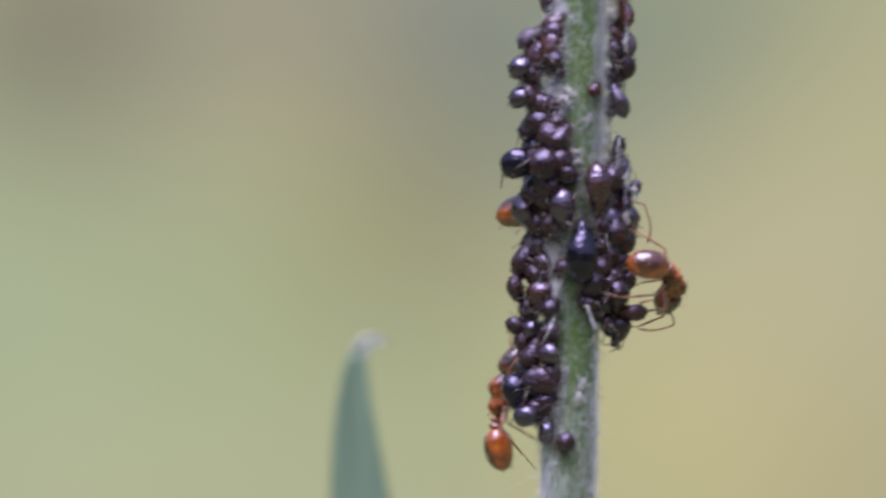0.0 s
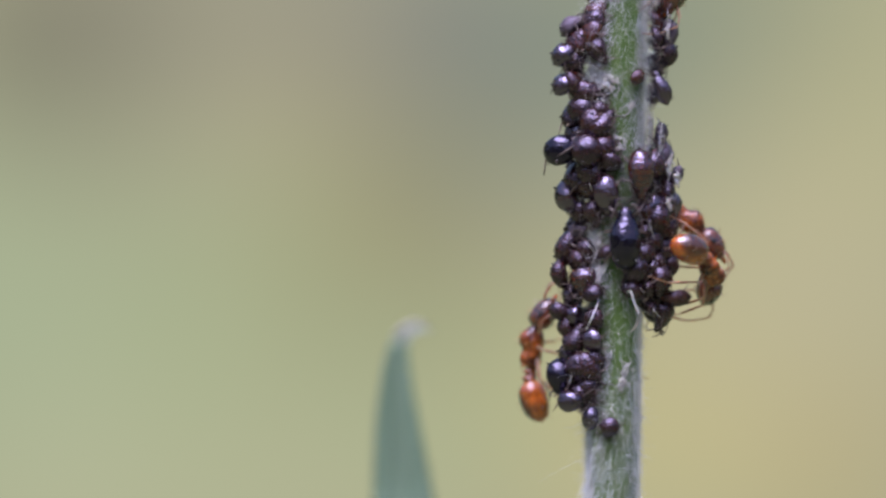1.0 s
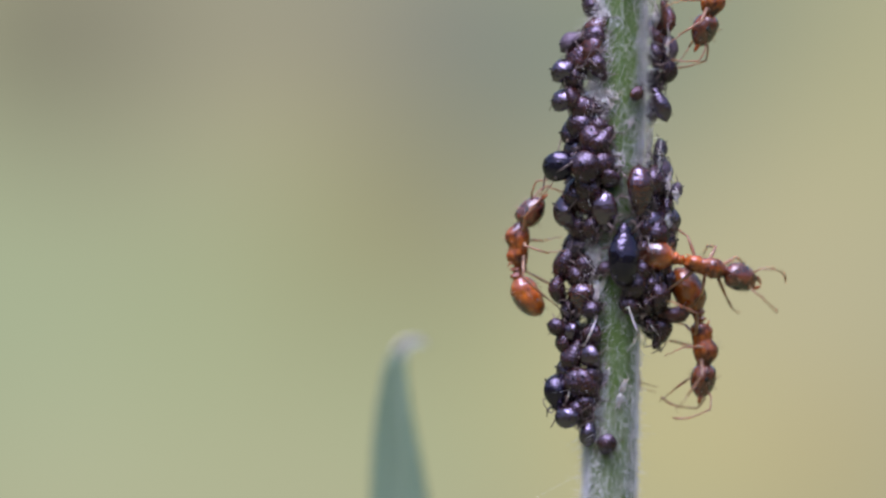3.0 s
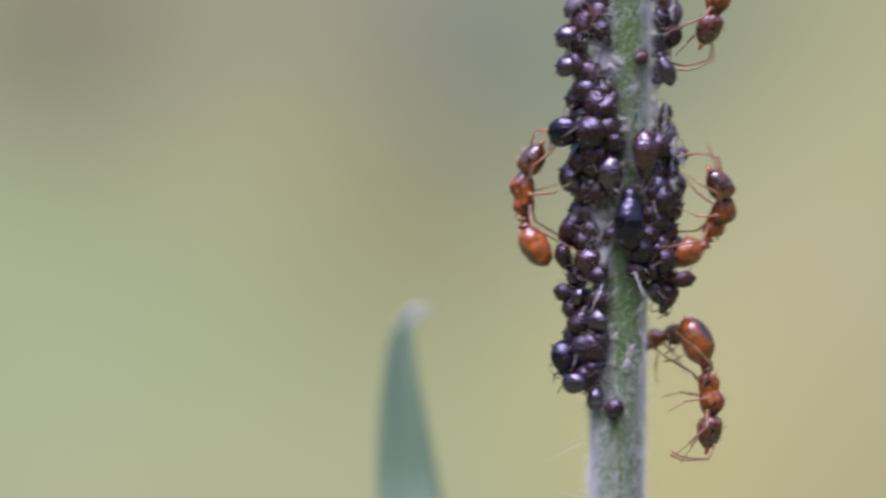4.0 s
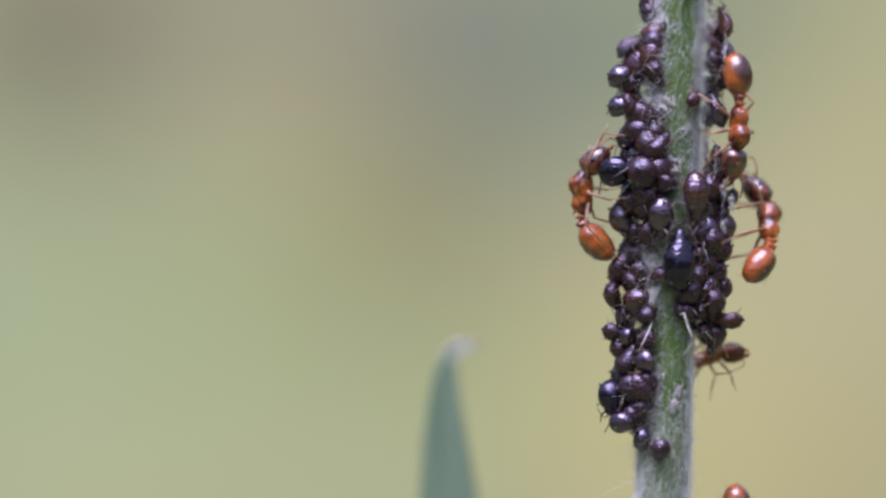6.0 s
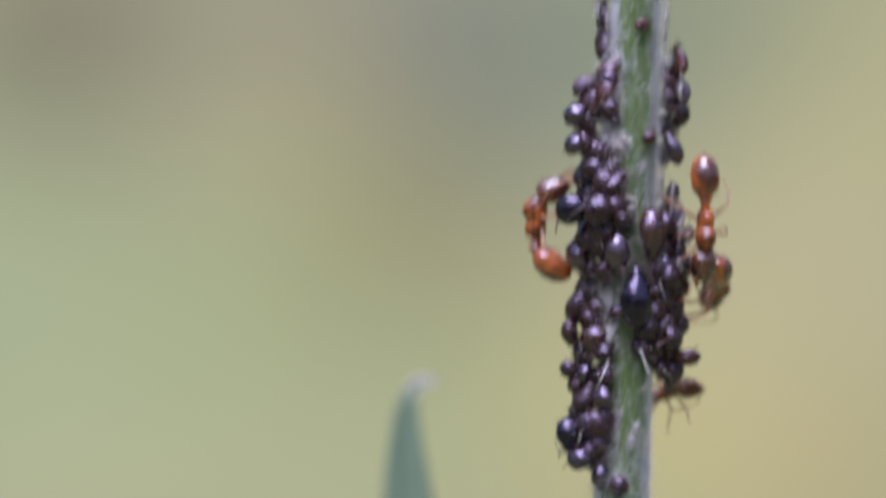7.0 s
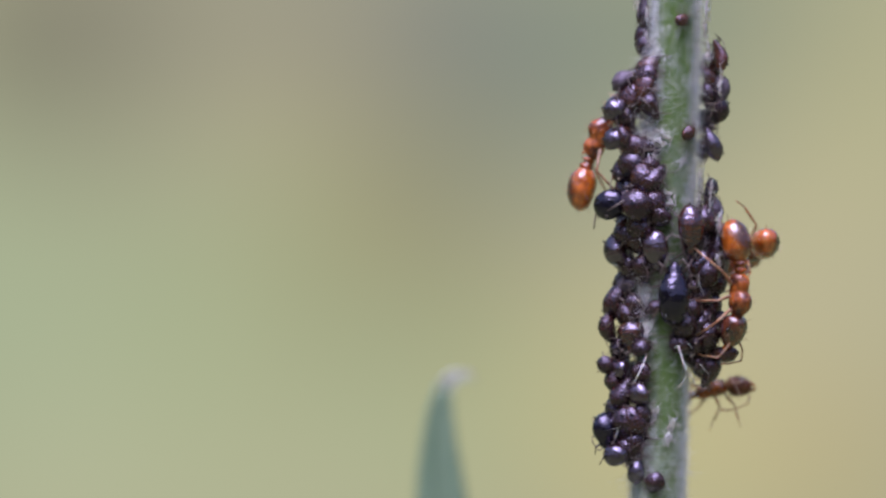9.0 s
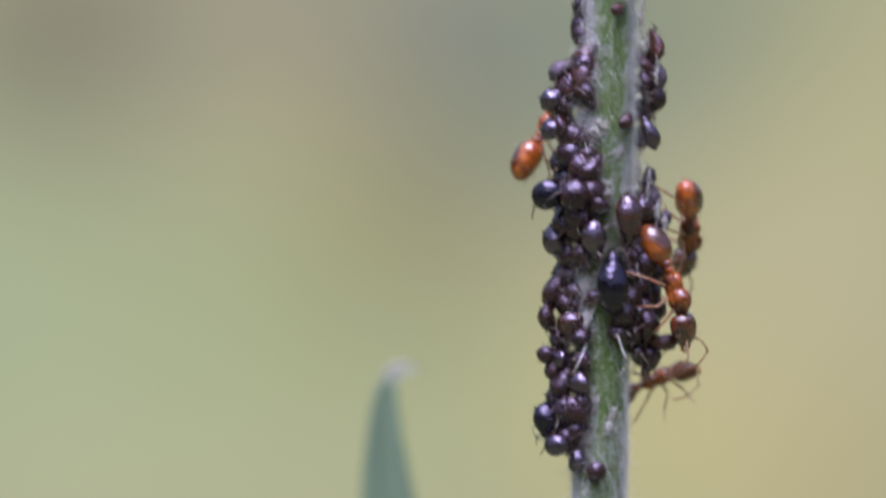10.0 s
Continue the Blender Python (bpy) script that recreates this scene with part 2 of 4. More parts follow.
def pod(bm, stations, rings=28, seg=24, crease=0.0, folds=6.0, dent=0.0, flat=1.0, seed=0):
    """Like lump, with a smooth profile through the stations, creased across in folds and slightly dented."""
    st = sorted(stations)
    zs = [a[0] for a in st]
    out = []
    for i in range(rings):
        f = i / (rings - 1)
        f = 0.6 * f + 0.4 * (0.5 - 0.5 * math.cos(math.pi * f))
        z = zs[0] + (zs[-1] - zs[0]) * f
        k = max(0, min(len(zs) - 2, sum(1 for q in zs if q <= z) - 1))
        p0, p1, p2, p3 = st[max(k - 1, 0)], st[k], st[k + 1], st[min(k + 2, len(st) - 1)]
        h = p2[0] - p1[0]
        g = (z - p1[0]) / h
        row = [z]
        for c in range(1, 5):
            d1 = (p2[c] - p0[c]) / max(1e-6, p2[0] - p0[0]) * h
            d2 = (p3[c] - p1[c]) / max(1e-6, p3[0] - p1[0]) * h
            v = (2 * g**3 - 3 * g * g + 1) * p1[c] + (g**3 - 2 * g * g + g) * d1 + (3 * g * g - 2 * g**3) * p2[c] + (g**3 - g * g) * d2
            row.append(v if c > 2 else max(0.4, v))
        out.append(row)
    made = []
    for z, a, b, ox, oy in out:
        fold = 1 - crease * (0.5 + 0.5 * math.cos(2 * math.pi * folds * (z - zs[0]) / (zs[-1] - zs[0]))) ** 4
        ring = []
        for i in range(seg):
            t = 2 * math.pi * i / seg
            c, s = math.cos(t), math.sin(t)
            k = fold * (1 + dent * noise.noise(Vector((c * 1.6 + seed * 7.3, s * 1.6, z / 14.0))) + 0.3 * dent * noise.noise(Vector((c * 5.0 + seed * 3.1, s * 5.0, z / 4.5))))
            ring.append(Vector(((ox + a * c * k) * U, (oy + b * s * (flat if s > 0 else 1.0) * k) * U, z * U)))
        made.append(ring)
    skin(bm, made)


def egg(bm, centre, half, axis=(0, 0, 1), u=U, rows=9, seg=14):
    """A rounded egg; half = (across, across, along axis)."""
    q = Vector(axis).to_track_quat("Z", "Y").to_matrix()
    rings = []
    for i in range(rows):
        t = math.pi * (0.06 + 0.88 * i / (rows - 1))
        rings.append([(Vector(centre) + q @ Vector((half[0] * math.sin(t) * math.cos(2 * math.pi * k / seg), half[1] * math.sin(t) * math.sin(2 * math.pi * k / seg), -half[2] * math.cos(t)))) * u for k in range(seg)])
    skin(bm, rings)


def limb(bm, points, radii, seg=6, u=U):
    """A thin jointed tube through points."""
    pts = [Vector(p) for p in points]
    rings = []
    for i, p in enumerate(pts):
        d = (pts[min(i + 1, len(pts) - 1)] - pts[max(i - 1, 0)]).normalized()
        q = d.to_track_quat("Z", "Y").to_matrix()
        rings.append([(p + q @ Vector((radii[i] * math.cos(2 * math.pi * k / seg), radii[i] * math.sin(2 * math.pi * k / seg), 0))) * u for k in range(seg)])
    skin(bm, rings)


def at(x, y, depth=0.0):
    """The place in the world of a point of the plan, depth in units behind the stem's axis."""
    return Vector(((x - 784) * U, depth * U, HEIGHT + (441 - y) * U))


def stem_x(y):
    return 1117 + (900 - y) * 0.02 + max(0, 120 - max(y, -400)) * 0.012 if y < 900 else 1117 - 0.00001 * (y - 900) ** 2


def stem_r(y):
    return 43.5 - 4 * min(1.0, max(0.0, (100 - y) / 250)) + max(0, y - 900) * 0.0012 - max(0, -y - 250) * 0.012


SWAYED = []     # (thing, its pose at rest): all that the wind moves


def resting(ob, m):
    ob.matrix_basis = m
    SWAYED.append((ob, m))
    return ob


# ---- the meadow ----
bm = bmesh.new()
bmesh.ops.create_grid(bm, x_segments=40, y_segments=40, size=60)
for v in bm.verts:
    v.co.z = -0.06 + 0.05 * noise.noise(v.co * 0.2) * min(1, v.co.length / 6)
ground = part("ground", bm, EARTH, None)
ground.location.z = 0.06
tagged(ground, "green and brown meadow ground", "ground", kind="structure")

bm = bmesh.new()
rings = []
for i in range(25):
    a = radians(-16 + 32 * i / 24)
    r = FAR + REACH
    rings.append([bm.verts.new((r * math.sin(a), r * math.cos(a) - r, z)) for z in (-HEIGHT - 0.01, -0.1, 0.1, 0.28)])
for a, b in zip(rings, rings[1:]):
    for k in range(3):
        bm.faces.new((a[k], b[k], b[k + 1], a[k + 1]))
backdrop = part("backdrop", bm, FAR_MEADOW, None)
backdrop.location = (0, FAR, HEIGHT)
tagged(backdrop, "blurred yellow-green and grey meadow far behind", "backdrop", kind="structure")


# an unseen green ring all round, added to keep low sky out of reflections
bm = bmesh.new()
rings = []
for i in range(73):
    a = radians(18 + 324 * i / 72)
    r = FAR + REACH + 0.12 + 0.08 * noise.noise(Vector((3 * math.cos(a), 3 * math.sin(a), 0.3)))
    top = 0.95 + 0.18 * noise.noise(Vector((9 * math.cos(a), 9 * math.sin(a), 1.7)))
    rings.append([bm.verts.new((r * math.sin(a) * k, r * math.cos(a) * k - REACH, z)) for z, k in ((-0.02, 1.0), (0.3, 1.02), (0.65, 1.05), (top, 1.12))])
for a, b in zip(rings, rings[1:]):
    for k in range(3):
        bm.faces.new((a[k], b[k], b[k + 1], a[k + 1]))
around = part("backdrop", bm, RING_GREEN, None)
tagged(around, "plain green ring out of view, added to block the low sky", "backdrop", kind="structure")


# ---- the plant ----
plant = new("plant")
tagged(plant, "upright green plant with downy white-haired stem and narrow leaf", "plant")


def stem_point(y, turn, out=0.0):
    """On the stem's skin at height y, turn in degrees from the side towards the lens."""
    a = radians(turn)
    r = stem_r(y) * (1 + 0.025 * math.cos(9 * a + 0.002 * y)) + out
    return at(stem_x(y), y) + Vector((math.sin(a), -math.cos(a), 0)) * r * U


bm = bmesh.new()
levels = [-1900, -1850, -1700, -1300, -900] + list(range(-600, 1100, 40)) + [1300, 1800, 3000, 5000, 8000, 11500, 14500, 15500]
skin(bm, [[stem_point(y, 360 * k / 54) + Vector((0.6, 0.4, 0)) * U * 1.2 * math.sin(y * 0.021 + k) for k in range(54)] for y in levels])
part("stem", bm, STEM, plant)

rnd = random.Random(4)
verts, faces = [], []
for k in range(71200):
    tuft = k >= 68000               # loose wool between the aphids
    flank = k % 5 < 2               # the wool is thickest on the flanks
    y = rnd.uniform(-420, 1150) if k % 9 else rnd.uniform(640, 1150)
    turn = rnd.choice((-1, 1)) * rnd.gauss(86, 20) if flank else rnd.uniform(-180, 180)
    if y > 480 and abs(turn) < 62 and rnd.random() < 0.2:
        continue
    if y < 330 and rnd.random() < 0.55 * (1 - abs(turn + 4) / 52):
        continue                    # the green shows between the tufts
    if y < 110 and abs(turn) < 48 and rnd.random() < 0.4:
        continue
    if 400 < y < 610 and abs(turn) < 58 and rnd.random() < 0.5:
        continue                    # down thinned to darken the stem, imitating shade beneath the aphids
    if -380 < y < 560 and noise.noise(Vector((turn / 24.0, y / 60.0, 2.0))) < -0.42 and abs(turn) < 40:
        continue                    # worn spots, where the green shows
    if tuft:
        y = rnd.uniform(-60, 330)
        turn = rnd.gauss(-50, 13) if rnd.random() < 0.75 else rnd.gauss(72, 13)
        if noise.noise(Vector((turn / 40.0, y / 38.0, 7.0))) < -0.08:
            continue
    a = radians(turn)
    n = Vector((math.sin(a), -math.cos(a), 0))
    side = Vector((math.cos(a), math.sin(a), 0))
    long = (rnd.uniform(4, 11) if abs(turn) > 60 else rnd.uniform(9, 26)) * (rnd.uniform(1.3, 2.1) if rnd.random() < 0.07 else 1.0)
    if tuft:
        long = rnd.uniform(14, 30)
    lie = rnd.gauss(-0.15, 0.6) if tuft else rnd.gauss(-0.75, 0.5)
    d = (n * (rnd.uniform(0.15, 0.8) if abs(turn) > 60 else rnd.uniform(0.3, 0.9)) + side * rnd.gauss(-0.35, 0.5) + Vector((0, 0, 1)) * lie).normalized()
    p = stem_point(y, turn, -1.0)
    bend = Vector((rnd.gauss(-0.1, 0.55), rnd.gauss(0, 0.5), rnd.gauss(-0.15, 0.55)))
    q = side.cross(d).normalized()
    thick = rnd.uniform(0.19, 0.30) if abs(turn) < 52 and not tuft else rnd.uniform(0.34, 0.56)
    b0 = len(verts)
    for s, w in ((0.0, 1.0), (0.35, 0.85), (0.7, 0.6), (1.0, 0.12)):
        c = p + (d * s + bend * s * s) * long * U
        for i in range(3):
            e = 2 * math.pi * i / 3
            verts.append(c + (side * math.cos(e) + q * math.sin(e)) * w * thick * U)
    for r in (0, 3, 6):
        for i in range(3):
            j = (i + 1) % 3
            faces.append((b0 + r + i, b0 + r + j, b0 + r + 3 + j, b0 + r + 3 + i))
me = bpy.data.meshes.new("hairs")
me.from_pydata(verts, [], faces)
me.materials.append(HAIR)
hairs = new("hairs", me)
hairs.parent = plant
tagged(hairs, "fine white down on the stem", kind="stuff")

# the narrow leaf stands over a centimetre behind the stem and joins it far below
LEAF_BACK = 850


def leaf_at(x, y, depth=LEAF_BACK):
    s = (REACH + depth * U) / REACH
    return Vector(((x - 784) * U * s, depth * U, HEIGHT + (441 - y) * U * s))


BLADE = ((-1, 0), (-0.8, -0.14), (-0.45, -0.10), (0, 0.06), (0.45, -0.10), (0.8, -0.14), (1, 0), (0.8, 0.10), (0.45, 0.16), (0, 0.34), (-0.45, 0.16), (-0.8, 0.10))


def blade(name, spine, halves, material, parent, thick=5):
    bm = bmesh.new()
    rings = []
    mids = [leaf_at(*p) for p in spine]
    for i, (c, h) in enumerate(zip(mids, halves)):
        d = mids[min(i + 1, len(mids) - 1)] - mids[max(i - 1, 0)]
        across = Vector((-d.z, 0, d.x)).normalized()
        rings.append([c + across * u_ * h * U + Vector((0, (v_ * h * 1.3 + (thick if v_ > 0 else 0)) * U, 0)) for u_, v_ in BLADE])
    skin(bm, rings)
    return part(name, bm, material, parent)


leaf = blade("leaf", [(742, 562, 850), (738, 576, 850), (735, 604, 850), (734, 654, 850), (736, 714, 850), (742, 794, 850), (750, 896, 850), (775, 1150, 720), (880, 1900, 560), (1000, 2900, 300), (1085, 3700, 60), (1100, 3800, 0)],
             [16, 19, 25, 33, 43, 53, 64, 81, 98, 80, 50, 30], LEAF, plant)
tip = blade("leaf_tip", [(796, 545, 840), (789, 541, 841), (780, 538, 843), (768, 538, 845), (756, 543, 848), (748, 552, 849), (742, 562, 850)], [2, 4, 7, 10, 13, 15, 17], LEAF_TIP, leaf)
tagged(tip, "pale dry hooked tip")
resting(plant, Matrix.Identity(4))


# ---- aphids ----
def aphid(skin_material, leg_material, label, plump=1.0, look_seed=0, cornicles=True):
    """One aphid, 60 units long, its head towards +z, its back towards -y."""
    root = new("aphid")
    tagged(root, label, "aphid", "aphids on the stem")
    bm = bmesh.new()
    w = plump
    far_w = (0.93, 1.0, 1.06)[look_seed % 3]
    pod(bm, [(-31, 1.5, 1.5, 0, 0), (-29.4, 6.5 * w, 6 * w, 0, 0), (-25, 13.5 * w, 12 * w, 0, -1), (-18, 19 * w * far_w, 16.8 * w, 0, -2), (-9, 21.6 * w * far_w, 19 * w, 0, -3), (0, 21.3 * w, 18.6 * w, 0, -3), (8, 18.8 * w, 16 * w, 0, -2), (15, 14.5 * w, 12.2 * w, 0, -1), (20, 10.5 * w, 9 * w, 0, 0), (23, 5 * w, 4.5 * w, 0, 0)], 34, 28, crease=0.012, folds=7, dent=0.07, flat=0.65, seed=look_seed)
    part("abdomen", bm, skin_material, root)
    bm = bmesh.new()
    lump(bm, [(9, 9 * w, 8 * w, 0, 0), (15, 11.5 * w, 9.6 * w, 0, -0.5), (20, 10.2 * w, 8.8, 0, 0), (23, 9.2, 7.8, 0, 0.5), (26, 8.0, 6.8, 0, 1), (29, 5.5, 4.6, 0, 2), (30.8, 2.2, 2.0, 0, 3)], 16, flat=0.8)
    hd = part("head", bm, skin_material, root)
    for s in (-1, 1):
        bm = bmesh.new()
        egg(bm, (8.3 * s, -1, 24), (2.0, 2.0, 2.4), rows=5, seg=8)
        part("eye", bm, EYE, hd)
        bm = bmesh.new()
        limb(bm, [(4 * s, -3, 28), (9 * s, -6, 33), (14 * s, -7, 29), (20 * s, -9, 18), (22 * s, -10, 6)], [1.3, 1.1, 0.9, 0.8, 0.4], 5)
        part("antenna", bm, leg_material, root)
        for z0, reach_z, far_x in ((17, 17, 24), (9, -4, 27), (2, -28, 25)):
            bm = bmesh.new()
            limb(bm, [(8 * s, 4, z0), (far_x * 0.62 * s, -4, z0 + reach_z * 0.45), (far_x * 0.72 * s, -4, z0 + reach_z * 0.55), (far_x * s, 8, z0 + reach_z * 0.9), ((far_x + 3) * s, 13, z0 + reach_z)], [1.6, 1.9, 1.4, 1.0, 0.7], 5)
            part("leg", bm, leg_material, root)
        if cornicles:
            bm = bmesh.new()
            limb(bm, [(11 * s * w, -12 * w, -19), (12 * s * w, -14.5 * w, -22), (12.4 * s * w, -15.5 * w, -23.5)], [1.9, 1.4, 1.5], 6)
            part("cornicle", bm, EYE, root)
    bm = bmesh.new()
    limb(bm, [(0, 0, -29), (0, -1, -31.5), (0, -1.5, -33)], [2.6, 2.0, 0.8], 6)
    part("cauda", bm, leg_material, root)
    return root


KINDS = {
    "black": (BLACK, APHID_LEG, "glossy black plump aphid on the downy stem", 1.0),
    "shiny": (SHINY, APHID_LEG, "dark glossy aphid with a bright sheen on the stem", 1.0),
    "dark": (DARK, APHID_LEG, "dark brown shiny aphid crowded on the stem", 1.0),
    "brown": (BROWN, APHID_LEG, "red-brown shiny aphid feeding on the stem", 1.0),
    "amber": (AMBER, APHID_LEG, "amber-brown translucent aphid on the stem", 1.0),
    "dull": (DULL, APHID_LEG, "dull grey-brown aphid on the stem", 0.95),
    "pale": (DARK, PALE_LEG, "dark aphid with long pale legs on the stem", 0.95),
}
MADE = {}
CROWD = random.Random(11)


def put_aphid(kind, x, y, long, wide, head, sit=None, depth=None, tilt=None, deep=1.0):
    """An aphid of that length and width whose middle is at (x, y) of the plan; head: degrees clockwise from up."""
    long, wide = long * 1.2, wide * 1.11
    sx = wide / 43.0
    half = wide * 0.36
    r = stem_r(y) + half
    off = x - stem_x(y)
    if depth is None:
        if abs(off) < r * 0.995:
            turn, depth = math.asin(off / r), -math.sqrt(r * r - off * off)
        else:
            turn, depth = math.copysign(radians(88), off), CROWD.uniform(-14, 10)
    else:
        turn = math.atan2(off, -depth)
    if sit is not None:
        turn = radians(sit)
    m = Matrix.Translation(at(x, y, depth)) @ Matrix.Rotation(turn, 4, "Z") @ Matrix.Rotation(radians(head), 4, "Y") @ Matrix.Rotation(CROWD.gauss(-0.25, 0.32) if tilt is None else tilt, 4, "X") @ Matrix.Rotation(CROWD.gauss(0, 0.3), 4, "Z")
    size = Vector((sx, (0.85 * sx + 0.15 * long / 60) * deep, long / 60, 1))
    look_seed = CROWD.randrange(3)
    if (kind, look_seed) not in MADE:
        ob = aphid(*KINDS[kind], look_seed)
        MADE[kind, look_seed] = ob
        ob.scale = size.xyz
        ob.matrix_basis = m @ Matrix.Diagonal(size)
    else:
        t = MADE[kind, look_seed]
        ob = copy_thing(t, m @ Matrix.Diagonal([a / b for a, b in zip(size, (*t.scale, 1))]))
    SWAYED.append((ob, m))
    return ob


def colony():
    # left of the stem, from the top down
    put_aphid("dark", 1086, -118, 56, 27, -6, -60, -4, 0.0)
    put_aphid("dark", 1084, -80, 52, 27, 8, -55, 0, 0.0)
    put_aphid("dark", 1090, -54, 42, 34, 190, -50, -8)
    put_aphid("brown", 1096, -22, 54, 40, 30, -40, -20)
    put_aphid("dark", 1092, 0, 48, 40, 200, -45, -26)
    put_aphid("dull", 1054, 4, 46, 40, 20)
    put_aphid("brown", 1088, 20, 58, 42, 170)
    put_aphid("shiny", 1039, 54, 46, 40, 44, -35, -24)
    put_aphid("dark", 1058, 64, 50, 44, 20, -30, -14)
    put_aphid("dark", 1096, 46, 50, 36, 150)
    put_aphid("shiny", 1039, 106, 46, 38, 26, -35, -24)
    put_aphid("dark", 1080, 124, 60, 44, 100)
    put_aphid("dark", 1060, 84, 52, 40, 30)
    put_aphid("pale", 1058, 162, 62, 46, 300)
    put_aphid("dark", 1090, 184, 62, 46, 160)
    put_aphid("shiny", 1062, 200, 60, 48, 190)
    put_aphid("black", 1033, 226, 58, 55, 10, -16, -36, -1.0, 1.15)
    put_aphid("dark", 1074, 226, 60, 58, 16, -5, -56, -0.95, 1.1)
    put_aphid("dark", 1098, 226, 56, 46, 210)
    put_aphid("dark", 1084, 256, 56, 50, 20)
    put_aphid("dark", 1118, 244, 44, 36, 170)
    put_aphid("shiny", 1050, 310, 64, 54, 200)
    put_aphid("dark", 1080, 288, 54, 42, 170)
    put_aphid("shiny", 1109, 304, 62, 44, 176, -8, -66, -0.05, 0.95)
    put_aphid("dark", 1068, 338, 50, 36, 220)
    put_aphid("dark", 1044, 392, 66, 42, 15)
    put_aphid("dark", 1074, 402, 44, 34, 150)
    put_aphid("dull", 1062, 366, 42, 36, 80)
    put_aphid("dark", 1106, 406, 32, 24, 250)
    put_aphid("dark", 1032, 446, 50, 38, 200)
    put_aphid("amber", 1070, 456, 50, 44, 172, -30, None, 0.25)
    put_aphid("dark", 1050, 482, 46, 38, 190)
    put_aphid("dark", 1030, 508, 38, 27, 105, -25, -16)
    put_aphid("shiny", 1060, 518, 60, 42, 260)
    put_aphid("dark", 1044, 540, 46, 38, 190)
    put_aphid("shiny", 1087, 562, 46, 40, 190)
    put_aphid("shiny", 1052, 586, 50, 46, 240)
    put_aphid("dark", 1078, 612, 60, 44, 170)
    put_aphid("black", 1024, 624, 54, 41, 172, -20, -24, 0.2)
    put_aphid("dark", 1050, 630, 58, 48, 200)
    put_aphid("shiny", 1046, 664, 44, 41, 20, -15, -44, -0.7)
    put_aphid("dark", 1076, 648, 48, 40, 160)
    put_aphid("shiny", 1080, 691, 44, 27, 4, -25, -40, 0.0)
    put_aphid("dark", 1112, 714, 36, 32, 200, 0, None, -0.5)
    put_aphid("dark", 1068, 32, 58, 48, 40, None, -20)
    put_aphid("dark", 1064, 108, 58, 48, 200, None, -24)
    put_aphid("dark", 1070, 146, 58, 48, 20, None, -30)
    put_aphid("dark", 1062, 268, 58, 50, 10, None, -20)
    put_aphid("dark", 1068, 420, 50, 44, 200, None, -10)
    put_aphid("dark", 1056, 560, 54, 46, 20, None, -24)
    put_aphid("dark", 1062, 612, 56, 48, 190, None, -34)
    put_aphid("dark", 1064, 660, 50, 44, 200, None, -30)
    put_aphid("dark", 1196, 348, 54, 46, 190, None, -30)
    put_aphid("dark", 1200, 446, 54, 46, 20, None, -24)
    put_aphid("dark", 1194, 244, 54, 44, 20, None, -24)
    put_aphid("dark", 1089, 476, 40, 33, 15)
    put_aphid("dark", 1088, 524, 42, 34, 200)
    put_aphid("dark", 1090, 596, 40, 30, 170)
    put_aphid("dark", 1101, 180, 54, 40, 30)
    put_aphid("dark", 1098, 212, 44, 34, 190)
    put_aphid("dark", 1088, 336, 44, 36, 160)
    put_aphid("dark", 1096, 200, 44, 36, 20)
    put_aphid("dark", 1100, 154, 34, 28, 120)
    # on the front
    put_aphid("brown", 1150, -104, 29, 21, 86)
    put_aphid("black", 1141, 379, 92, 53, 1, -6, -78, 0.04, 0.95)
    put_aphid("amber", 1168, 268, 76, 44, 178, 12, -62, 0.0)
    put_aphid("pale", 1176, 470, 44, 34, 100)
    put_aphid("dark", 1157, 438, 50, 42, 200)
    put_aphid("dark", 1174, 402, 44, 38, 20)
    put_aphid("dark", 1155, 470, 40, 32, 100)
    put_aphid("brown", 1178, 336, 44, 38, 160)
    put_aphid("dark", 1172, 366, 36, 30, 40)
    put_aphid("dark", 1192, 286, 40, 34, 20)
    # right of the stem
    put_aphid("brown", 1216, -43, 50, 29, 22)
    put_aphid("brown", 1196, -6, 48, 27, 2)
    put_aphid("dull", 1220, 20, 50, 34, 200)
    put_aphid("dark", 1197, 34, 48, 32, 170)
    put_aphid("dark", 1216, 58, 48, 36, 140)
    put_aphid("brown", 1164, 94, 30, 24, 60)
    put_aphid("shiny", 1207, 114, 52, 26, 338, 30, -22)
    put_aphid("dull", 1202, 196, 40, 32, 150)
    put_aphid("dull", 1212, 228, 44, 33, 30)
    put_aphid("dark", 1200, 262, 52, 44, 190)
    put_aphid("dull", 1228, 268, 40, 30, 120)
    put_aphid("dark", 1208, 300, 50, 42, 210)
    put_aphid("shiny", 1186, 330, 54, 44, 160)
    put_aphid("shiny", 1222, 324, 50, 42, 190)
    put_aphid("pale", 1212, 362, 54, 40, 260)
    put_aphid("dark", 1186, 378, 52, 44, 20)
    put_aphid("pale", 1204, 404, 52, 44, 160)
    put_aphid("dark", 1218, 432, 44, 36, 190)
    put_aphid("dark", 1184, 432, 56, 46, 200)
    put_aphid("pale", 1198, 474, 50, 40, 100)
    put_aphid("brown", 1229, 484, 48, 27, 268, 25, -16)
    put_aphid("dark", 1204, 514, 54, 44, 190)
    put_aphid("dark", 1180, 503, 42, 34, 30)
    # the second row, round the far side of the stem
    for k in range(26):
        y = -30 + 26.5 * k + CROWD.uniform(-8, 8)
        side = -1 if k % 2 or 130 < y < 190 or y > 520 else 1
        long = CROWD.uniform(44, 60)
